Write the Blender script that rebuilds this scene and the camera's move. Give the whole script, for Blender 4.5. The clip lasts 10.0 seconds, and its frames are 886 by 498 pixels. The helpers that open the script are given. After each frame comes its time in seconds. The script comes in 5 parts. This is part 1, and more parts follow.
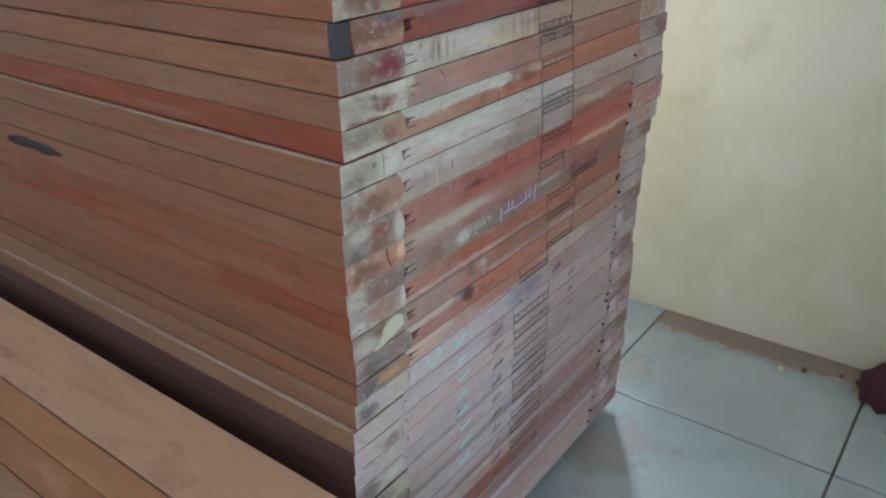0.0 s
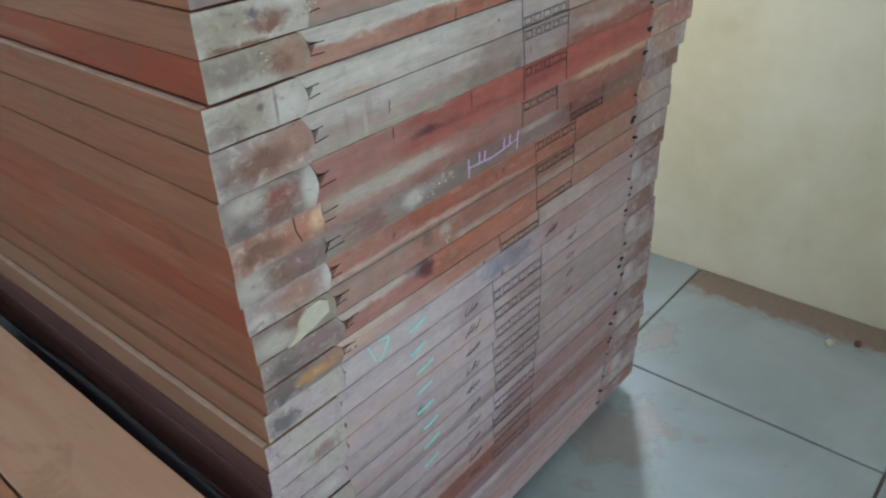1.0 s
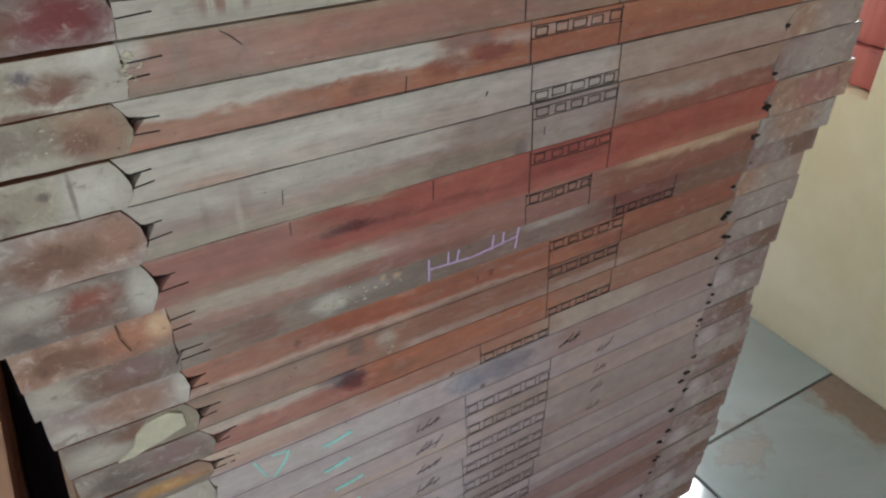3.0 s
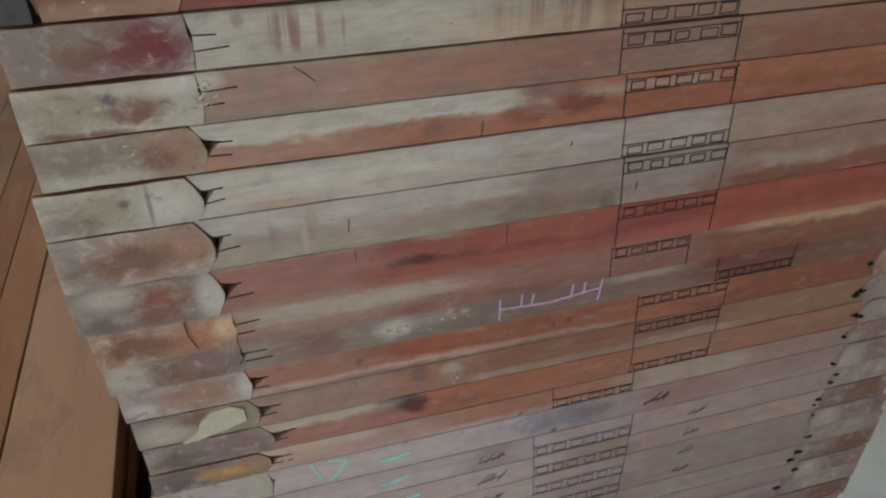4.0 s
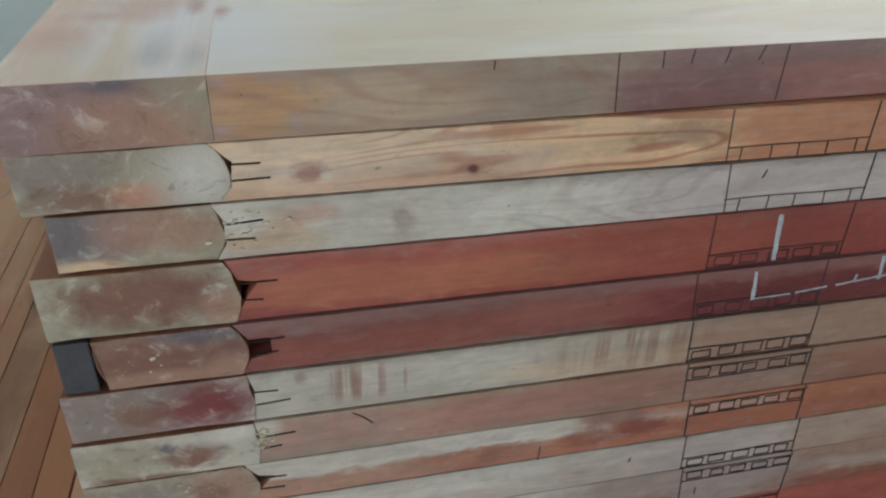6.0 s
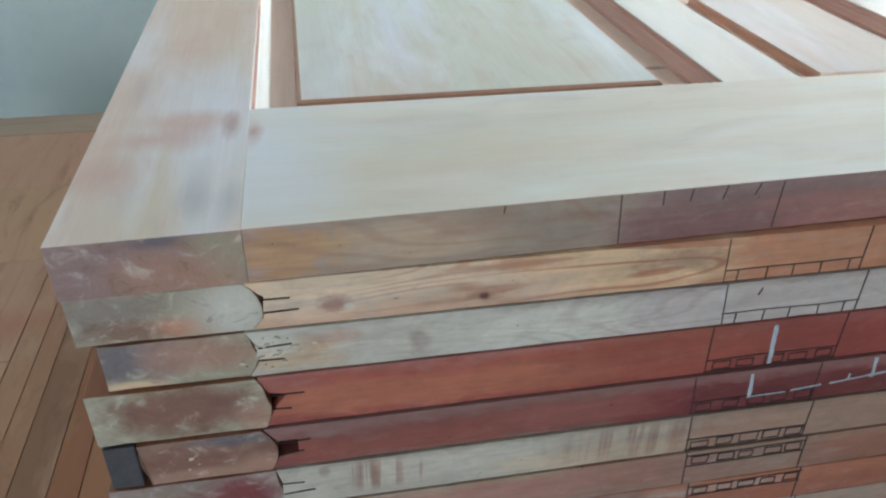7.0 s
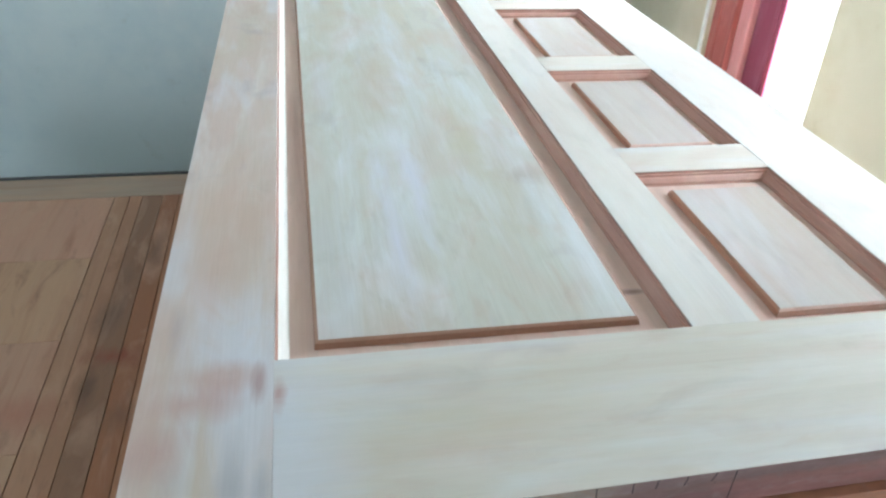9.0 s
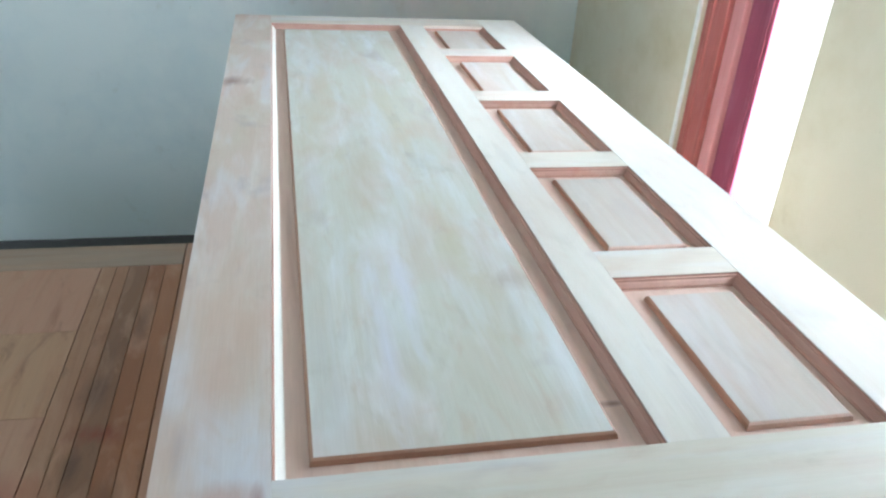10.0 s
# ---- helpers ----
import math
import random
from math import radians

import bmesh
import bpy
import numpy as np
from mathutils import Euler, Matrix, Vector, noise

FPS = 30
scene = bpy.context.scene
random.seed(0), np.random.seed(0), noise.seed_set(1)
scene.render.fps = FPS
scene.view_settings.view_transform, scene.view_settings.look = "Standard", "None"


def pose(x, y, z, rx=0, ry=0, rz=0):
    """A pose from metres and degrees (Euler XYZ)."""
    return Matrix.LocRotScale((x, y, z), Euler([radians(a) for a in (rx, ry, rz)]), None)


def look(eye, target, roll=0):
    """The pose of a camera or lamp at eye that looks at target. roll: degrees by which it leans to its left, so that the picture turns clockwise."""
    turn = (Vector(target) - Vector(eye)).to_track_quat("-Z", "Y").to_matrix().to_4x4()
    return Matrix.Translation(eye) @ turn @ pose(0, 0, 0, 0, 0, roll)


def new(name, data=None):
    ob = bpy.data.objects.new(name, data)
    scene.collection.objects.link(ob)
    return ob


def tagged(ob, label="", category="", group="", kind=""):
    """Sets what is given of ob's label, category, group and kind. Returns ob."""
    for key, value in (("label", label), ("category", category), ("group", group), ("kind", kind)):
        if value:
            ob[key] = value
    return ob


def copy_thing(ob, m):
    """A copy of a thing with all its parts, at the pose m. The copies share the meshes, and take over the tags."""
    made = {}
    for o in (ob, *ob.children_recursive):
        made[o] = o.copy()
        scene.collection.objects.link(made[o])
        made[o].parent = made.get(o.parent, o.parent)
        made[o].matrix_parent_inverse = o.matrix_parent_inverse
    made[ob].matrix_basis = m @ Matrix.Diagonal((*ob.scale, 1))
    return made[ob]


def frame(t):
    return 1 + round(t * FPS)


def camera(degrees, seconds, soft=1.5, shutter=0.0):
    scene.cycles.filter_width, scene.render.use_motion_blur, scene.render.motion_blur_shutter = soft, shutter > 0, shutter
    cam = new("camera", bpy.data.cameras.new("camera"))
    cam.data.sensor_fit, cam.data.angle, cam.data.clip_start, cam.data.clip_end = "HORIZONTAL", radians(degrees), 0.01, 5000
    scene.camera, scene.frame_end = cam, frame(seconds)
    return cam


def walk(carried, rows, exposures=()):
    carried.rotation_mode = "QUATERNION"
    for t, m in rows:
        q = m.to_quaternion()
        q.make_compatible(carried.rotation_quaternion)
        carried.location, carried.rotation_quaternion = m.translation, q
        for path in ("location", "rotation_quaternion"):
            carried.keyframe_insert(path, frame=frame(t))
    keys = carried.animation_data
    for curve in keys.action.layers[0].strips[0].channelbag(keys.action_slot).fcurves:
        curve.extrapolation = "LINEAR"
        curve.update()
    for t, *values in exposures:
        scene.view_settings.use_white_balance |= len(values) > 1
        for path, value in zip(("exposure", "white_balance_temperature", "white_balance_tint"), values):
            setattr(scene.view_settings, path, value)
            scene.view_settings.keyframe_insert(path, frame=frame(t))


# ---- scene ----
cam = camera(60.0, 10.0, soft=2.3)
PATH = [
    (0, (-0.585, -0.587, 1.193), (0.836, 0.506, 0.305), -1.3),
    (0.5, (-0.485, -0.54, 1.154), (0.915, 0.514, 0.191), -2.1),
    (1, (-0.329, -0.54, 1.11), (0.95, 0.607, 0.085), -2.9),
    (1.5, (-0.19, -0.572, 1.103), (0.846, 0.765, 0.036), -5.2),
    (2, (-0.097, -0.553, 1.106), (0.879, 0.817, 0.024), -3.6),
    (2.5, (-0.019, -0.505, 1.116), (0.931, 0.852, -0.003), -1.4),
    (2.7, (0.002, -0.493, 1.127), (0.936, 0.867, -0.003), -0.5),
    (3.8, (0.12, -0.524, 1.157), (0.635, 1.027, 0.005), 0.7),
    (4, (0.128, -0.511, 1.169), (0.581, 1.061, 0.018), -0.0),
    (4.5, (0.124, -0.481, 1.199), (0.551, 1.12, 0.079), 0.7),
    (5, (0.123, -0.448, 1.247), (0.551, 1.192, 0.185), 1.1),
    (5.5, (0.133, -0.422, 1.287), (0.544, 1.242, 0.256), 1.1),
    (5.7, (0.136, -0.41, 1.304), (0.537, 1.261, 0.28), 1.1),
    (6.8, (0.143, -0.379, 1.406), (0.476, 1.283, 0.344), 1.1),
    (7, (0.147, -0.38, 1.429), (0.46, 1.269, 0.342), 0.8),
    (7.5, (0.157, -0.369, 1.488), (0.45, 1.261, 0.367), 0.8),
    (8, (0.144, -0.353, 1.541), (0.462, 1.279, 0.429), 1.6),
    (8.5, (0.139, -0.344, 1.586), (0.474, 1.291, 0.484), 2.5),
    (9, (0.139, -0.34, 1.633), (0.481, 1.319, 0.571), 2.9),
    (9.5, (0.141, -0.337, 1.672), (0.512, 1.35, 0.665), 3.5),
    (10, (0.126, -0.342, 1.714), (0.523, 1.375, 0.768), 4.0),
]
EXPOSURES = [(0, -0.04, 6150, 10), (1.5, -0.07, 6250, 10), (2.7, -0.19, 6700, 12.5), (4, -0.45, 7200, 14.5), (5.6, -0.38, 7000, 13.3), (7.0, -0.25, 6300, 10), (8.5, -0.28, 6200, 9.5), (10, -0.31, 6100, 9.5)]
walk(cam, [(t, look(eye, target, roll)) for t, eye, target, roll in PATH], EXPOSURES)

# ---- world and light ----
world = bpy.data.worlds.new("sky")
scene.world = world
world.use_nodes = True
wn = world.node_tree
sky = wn.nodes.new("ShaderNodeTexSky")
sky.sky_type, sky.sun_disc = "NISHITA", False
sky.sun_elevation, sky.sun_rotation = radians(48), radians(60)
wn.links.new(sky.outputs[0], wn.nodes["Background"].inputs[0])
wn.nodes["Background"].inputs[1].default_value = 0.1


def sun_lamp(strength, direction):
    lamp = bpy.data.lights.new("sun", "SUN")
    lamp.energy, lamp.angle, lamp.color = strength, radians(12), (1.0, 0.96, 0.9)
    new("sun", lamp).matrix_world = look((0, 0, 6), Vector((0, 0, 6)) + Vector(direction))


def window_light(name, eye, target, width, height, watts, color):
    """Sky light that enters through an opening of the wall."""
    lamp = bpy.data.lights.new(name, "AREA")
    lamp.shape, lamp.size, lamp.size_y = "RECTANGLE", width, height
    lamp.energy, lamp.color = watts, color
    new(name, lamp).matrix_world = look(eye, target)


WALL_X, WALL_N, WALL_S, WALL_W, CEIL = 1.385, 2.87, -3.2, -2.6, 2.85
THICK = 0.15
# floor tiles: side, one corner of the grid
TILE, X0, Y0 = 0.563, 0.925, 0.087
# windows in the east wall: y from, y to, sill, head
WIN_A = (0.215, 0.67, 0.575, 1.95)
WIN_B = (1.282, 1.845, 0.575, 1.95)
# doorway in the south wall: x from, x to, head
DOORWAY = (-2.05, -0.45, 2.2)
# wide unseen window in the west wall, added to light the stack's side
UNSEEN_WIN_W = (-1.6, 0.6, 0.95, 2.2)

sun_lamp(1.0, (0.55, 0.35, -0.75))
for win, near, far, watts in ((WIN_A, 0.118, 0.125, 82), (WIN_B, 0.02, 0.30, 140)):
    mid, span = (win[0] + near + win[1] - far) / 2, win[1] - win[0] - far - near
    window_light("window_light", (WALL_X + 0.32, mid, (win[2] + win[3]) / 2), (0, mid, 0.9), span + 0.06, win[3] - win[2], watts, (0.80, 0.92, 1.0))
window_light("doorway_light", ((DOORWAY[0] + DOORWAY[1]) / 2, WALL_S - 0.05, 1.15), (-0.4, 0, 1.0), 1.5, 2.0, 65, (0.80, 0.90, 1.0))
# weak fill from the added west window
window_light("window_light", (WALL_W - 0.05, (UNSEEN_WIN_W[0] + UNSEEN_WIN_W[1]) / 2, (UNSEEN_WIN_W[2] + UNSEEN_WIN_W[3]) / 2), (0, -0.2, 0.9), UNSEEN_WIN_W[1] - UNSEEN_WIN_W[0] - 0.1, UNSEEN_WIN_W[3] - UNSEEN_WIN_W[2] - 0.1, 12.0, (0.80, 0.91, 1.0))


# ---- materials ----
def lin(r, g, b):
    return tuple((c / 255 / 12.92 if c <= 10 else ((c / 255 + 0.055) / 1.055) ** 2.4) for c in (r, g, b)) + (1.0,)


class Mat:
    """A node material with short calls for the usual nodes."""

    def __init__(self, name, rough=0.6, metal=0.0, spec=0.5):
        self.m = bpy.data.materials.new(name)
        self.m.use_nodes = True
        self.t = self.m.node_tree
        self.b = self.t.nodes["Principled BSDF"]
        self.b.inputs["Roughness"].default_value = rough
        self.b.inputs["Metallic"].default_value = metal
        self.b.inputs["Specular IOR Level"].default_value = spec

    def node(self, kind, **links):
        n = self.t.nodes.new("ShaderNode" + kind)
        for key, v in links.items():
            self.put(n.inputs[key], v)
        return n

    def put(self, socket, v):
        if isinstance(v, bpy.types.NodeSocket):
            self.t.links.new(v, socket)
        else:
            socket.default_value = v

    def place(self, scale, random_shift=True):
        """Object coordinates, shifted for each object, stretched by scale."""
        co = self.t.nodes.new("ShaderNodeTexCoord").outputs["Object"]
        if random_shift:
            r = self.info().outputs["Random"]
            mul = self.node("Math", Value=r)
            mul.operation = "MULTIPLY"
            mul.inputs[1].default_value = 37.0
            add = self.node("VectorMath")
            add.operation = "ADD"
            self.t.links.new(co, add.inputs[0])
            self.t.links.new(mul.outputs[0], add.inputs[1])
            co = add.outputs[0]
        return self.node("Mapping", Vector=co, Scale=scale).outputs[0]

    def info(self):
        return self.t.nodes.new("ShaderNodeObjectInfo")

    def noise(self, vec, scale=1.0, detail=4.0, rough=0.55, warp=0.0):
        n = self.node("TexNoise", Vector=vec, Scale=scale, Detail=detail, Roughness=rough, Distortion=warp)
        return n.outputs["Fac"]

    def ramp(self, fac, a, b):
        n = self.node("MapRange", Value=fac)
        n.inputs["From Min"].default_value, n.inputs["From Max"].default_value = a, b
        n.clamp = True
        return n.outputs[0]

    def math(self, op, a, b):
        n = self.t.nodes.new("ShaderNodeMath")
        n.operation = op
        self.put(n.inputs[0], a)
        self.put(n.inputs[1], b)
        return n.outputs[0]

    def mix(self, fac, a, b, mode="MIX"):
        n = self.t.nodes.new("ShaderNodeMix")
        n.data_type, n.blend_type = "RGBA", mode
        self.put(n.inputs[0], fac)
        self.put(n.inputs[6], a)
        self.put(n.inputs[7], b)
        return n.outputs[2]

    def color(self, c):
        self.put(self.b.inputs["Base Color"], c)

    def rough(self, v):
        self.put(self.b.inputs["Roughness"], v)

    def bump(self, height, strength=0.3, distance=0.002):
        n = self.node("Bump", Height=height, Strength=strength, Distance=distance)
        self.t.links.new(n.outputs[0], self.b.inputs["Normal"])


def wood(name, along, base=None, pale=lin(205, 195, 180), dark=lin(95, 50, 38), streak=0.5, blotch=0.4, red=0.35, rough=0.6, fine=1.0, smudge=0.0, marks=(), stain=lin(120, 112, 100), stained=0.35, beige=lin(196, 188, 168)):
    """Sawn wood with its grain along one axis. Without base it takes the object's own colour."""
    m = Mat(name, rough)
    axis = "xyz".index(along)

    def stretch(long, cross):
        return tuple(long if i == axis else cross for i in range(3))

    c = base if base else m.info().outputs["Color"]
    s1 = m.noise(m.place(stretch(1.6, 26)), 1.0, 5, 0.6, 0.6)
    s2 = m.noise(m.place(stretch(3.0, 90)), 1.0, 4, 0.6, 0.3)
    b1 = m.noise(m.place(stretch(2.2, 9)), 1.3, 4, 0.6, 1.0)
    b2 = m.noise(m.place(stretch(5.0, 16)), 1.0, 5, 0.65, 0.8)
    g = m.noise(m.place(stretch(14, 420)), fine, 3, 0.6)
    c = m.mix(m.math("MULTIPLY", m.ramp(s1, 0.52, 0.72), red), c, dark)
    c = m.mix(m.math("MULTIPLY", m.ramp(b1, 0.5, 0.68), blotch), c, pale)
    c = m.mix(m.math("MULTIPLY", m.ramp(b2, 0.57, 0.74), stained * blotch), c, stain)
    if smudge:
        f1 = m.noise(m.place(stretch(3.2, 8)), 1.0, 3, 0.5, 0.5)
        f2 = m.noise(m.place(stretch(7, 14)), 1.0, 3, 0.5, 0.5)
        f3 = m.noise(m.place(stretch(2.2, 16)), 1.0, 4, 0.56, 0.5)
        f4 = m.noise(m.place(stretch(1.6, 10)), 1.0, 4, 0.56, 0.9)
        f5 = m.noise(m.place(stretch(9, 26)), 1.0, 5, 0.62, 0.8)
        c = m.mix(m.math("MULTIPLY", m.ramp(f4, 0.46, 0.64), 0.8 * smudge), c, beige)
        c = m.mix(m.math("MULTIPLY", m.ramp(f5, 0.55, 0.7), 0.5 * smudge), c, lin(196, 168, 150))
        c = m.mix(m.math("MULTIPLY", m.ramp(f1, 0.48, 0.72), smudge), c, lin(202, 172, 158))
        c = m.mix(m.math("MULTIPLY", m.ramp(f3, 0.5, 0.68), 0.95 * smudge), c, lin(218, 224, 232))
        c = m.mix(m.math("MULTIPLY", m.ramp(f2, 0.62, 0.78), smudge), c, lin(172, 160, 164))
    for x, y, rx, ry, colour, amount in marks:
        d = m.node("VectorMath", Vector=m.t.nodes.new("ShaderNodeTexCoord").outputs["Object"])
        d.operation = "SUBTRACT"
        d.inputs[1].default_value = (x, y, 0)
        n = m.node("VectorMath", Vector=m.node("Mapping", Vector=d.outputs[0], Scale=(1 / rx, 1 / ry, 0.0)).outputs[0])
        n.operation = "LENGTH"
        far = m.math("ADD", n.outputs["Value"], m.math("MULTIPLY", m.math("ADD", b2, -0.5), 3.5))
        c = m.mix(m.math("MULTIPLY", m.ramp(far, 1.4, 0.1), amount), c, colour)
    tone = m.math("ADD", m.math("MULTIPLY", s2, streak), 1.0 - streak * 0.5)
    tone = m.math("MULTIPLY", tone, m.math("ADD", m.math("MULTIPLY", g, 0.1 + 0.4 * streak), 0.95 - 0.2 * streak))
    c = m.mix(1.0, c, tone, "MULTIPLY")
    m.color(c)
    m.rough(m.math("ADD", m.math("MULTIPLY", s2, 0.25), rough - 0.12))
    m.bump(m.math("ADD", m.math("MULTIPLY", g, 0.5), s2), 0.25, 0.0012)
    return m.m


def rail_wood(name, spec, t, k=1.0, shift=0.0):
    """The end of a bottom rail: a base colour with bands along the grain (b: z from, z to, x from, x to), round stains (e: x, z, radii), grain figure and streaks; z as a share of the thickness."""
    base, *layers = spec.split()
    m = Mat(name, 0.62)
    sep = m.node("SeparateXYZ", Vector=m.t.nodes.new("ShaderNodeTexCoord").outputs["Object"])
    X, Z = m.math("ADD", sep.outputs["X"], shift), m.math("DIVIDE", sep.outputs["Z"], t)
    wave = m.noise(m.place((4.5, 4, 6)), 1.0, 4, 0.55, 0.2)
    long1 = m.noise(m.place((7.0, 40, 95)), 1.0, 5, 0.6, 0.15)
    long2 = m.noise(m.place((14, 90, 260)), 1.0, 4, 0.62, 0.1)
    patch = m.noise(m.place((9, 9, 34)), 1.0, 5, 0.6, 0.4)
    spot = m.noise(m.place((48, 42, 66)), 1.0, 5, 0.66, 0.4)
    dry = m.noise(m.place((34, 30, 90)), 1.0, 6, 0.72, 0.6)
    fine = m.noise(m.place((40, 300, 640)), 1.0, 3, 0.6)
    speck = m.noise(m.place((150, 150, 190)), 1.0, 3, 0.6)
    rings = m.noise(m.place((3.4, 3, 24)), 1.0, 2, 0.45, 0.5)
    figure = m.ramp(m.math("SINE", m.math("MULTIPLY", rings, 95.0), 0.0), 0.35, 0.98)
    h = m.math("ADD", m.math("ADD", Z, m.math("MULTIPLY", m.math("ADD", wave, -0.5), 0.45)), m.math("MULTIPLY", m.math("ADD", long1, -0.5), 0.25))
    h = m.math("ADD", h, m.math("MULTIPLY", m.math("ADD", dry, -0.5), 0.5))
    xw = m.math("ADD", X, m.math("MULTIPLY", m.math("ADD", patch, -0.5), 0.14))
    c = WOODS[base]
    for layer in layers:
        kind, rest = layer.split(":")
        colour, *nums = rest.split("@")
        amount, *v = (float(q) for q in nums[0].split(","))
        if kind == "b":
            f = m.math("MULTIPLY", m.ramp(h, v[0] - 0.08, v[0] + 0.08), m.ramp(h, v[1] + 0.08, v[1] - 0.08))
            if len(v) > 2:
                f = m.math("MULTIPLY", f, m.math("MULTIPLY", m.ramp(xw, v[2] - 0.02, v[2] + 0.02), m.ramp(xw, v[3] + 0.02, v[3] - 0.02)))
        elif kind == "e":
            dx, dz = m.math("DIVIDE", m.math("ADD", X, -v[0]), v[2]), m.math("DIVIDE", m.math("ADD", Z, -v[1]), v[3])
            d = m.math("SQRT", m.math("ADD", m.math("MULTIPLY", dx, dx), m.math("MULTIPLY", dz, dz)), 0.0)
            f = m.ramp(m.math("ADD", d, m.math("MULTIPLY", m.math("ADD", m.math("ADD", m.math("MULTIPLY", spot, 0.5), m.math("MULTIPLY", dry, 0.5)), -0.5), 2.6)), 1.15, 0.5)
        elif kind == "streak":
            f = m.ramp(long1, 0.48, 0.64)
        elif kind == "patch":
            f = m.ramp(patch, 0.5, 0.66)
        elif kind == "spot":
            f = m.ramp(spot, 0.56, 0.66)
        elif kind == "figure":
            f = figure
            if v:
                f = m.math("MULTIPLY", f, m.math("MULTIPLY", m.ramp(xw, v[0] - 0.02, v[0] + 0.02), m.ramp(xw, v[1] + 0.02, v[1] - 0.02)))
        elif kind == "scorch":
            bars = m.ramp(m.noise(m.place((120, 10, 4)), 1.0, 4, 0.6), 0.46, 0.58)
            soft_edge = min(0.05, 0.3 * (v[1] - v[0]))
            near = m.math("MULTIPLY", m.ramp(X, v[0], v[0] + soft_edge), m.ramp(X, v[1], v[1] - soft_edge))
            high = m.math("MULTIPLY", m.ramp(m.math("ADD", Z, wave), 0.5, 0.75), m.ramp(m.math("ADD", Z, patch), 1.5, 1.2))
            f = m.math("MULTIPLY", m.math("MULTIPLY", bars, near), high)
        c = m.mix(m.math("MULTIPLY", f, amount), c, WOODS[colour])
    c = m.mix(m.math("MULTIPLY", figure, 0.08 * k * k), c, WOODS["brown"])
    c = m.mix(m.math("MULTIPLY", m.ramp(dry, 0.53, 0.66), 0.12 if base in ("red", "maroon", "rose") else 0.36), c, WOODS["dust"])
    c = m.mix(m.math("MULTIPLY", m.ramp(dry, 0.42, 0.3), 0.22), c, WOODS["umber"])
    c = m.mix(m.math("MULTIPLY", m.ramp(speck, 0.71, 0.76), 0.6), c, WOODS["soot"])
    c = m.mix(m.math("MULTIPLY", m.ramp(m.noise(m.place((16, 13, 34)), 1.0, 6, 0.68, 0.8), 0.57, 0.74), 0.32 * k), c, WOODS["grime"])
    c = m.mix(m.math("MULTIPLY", m.ramp(m.noise(m.place((30, 22, 46)), 1.0, 6, 0.7, 0.5), 0.66, 0.74), 0.06 if base in ("red", "maroon", "rose") else 0.15 if base == "orange" else 0.5), c, WOODS["white"])
    tone = m.math("MULTIPLY", m.math("ADD", m.math("MULTIPLY", long1, 0.4 * k), 1.0 - 0.2 * k), m.math("ADD", m.math("MULTIPLY", long2, 0.35 * k), 1.0 - 0.175 * k))
    c = m.mix(1.0, c, tone, "MULTIPLY")
    c = m.mix(1.0, c, m.math("ADD", m.math("MULTIPLY", fine, 0.2), 0.9), "MULTIPLY")
    c = m.mix(1.0, c, m.math("ADD", m.math("MULTIPLY", wave, 0.35), 0.82), "MULTIPLY")
    c = m.mix(1.0, c, m.math("ADD", m.math("MULTIPLY", spot, 0.6), 0.73), "MULTIPLY")
    m.color(c)
    m.rough(m.math("ADD", m.math("MULTIPLY", long2, 0.25), 0.45))
    m.bump(m.math("ADD", m.math("MULTIPLY", fine, 0.5), m.math("ADD", long2, dry)), 0.3, 0.0012)
    return m.m


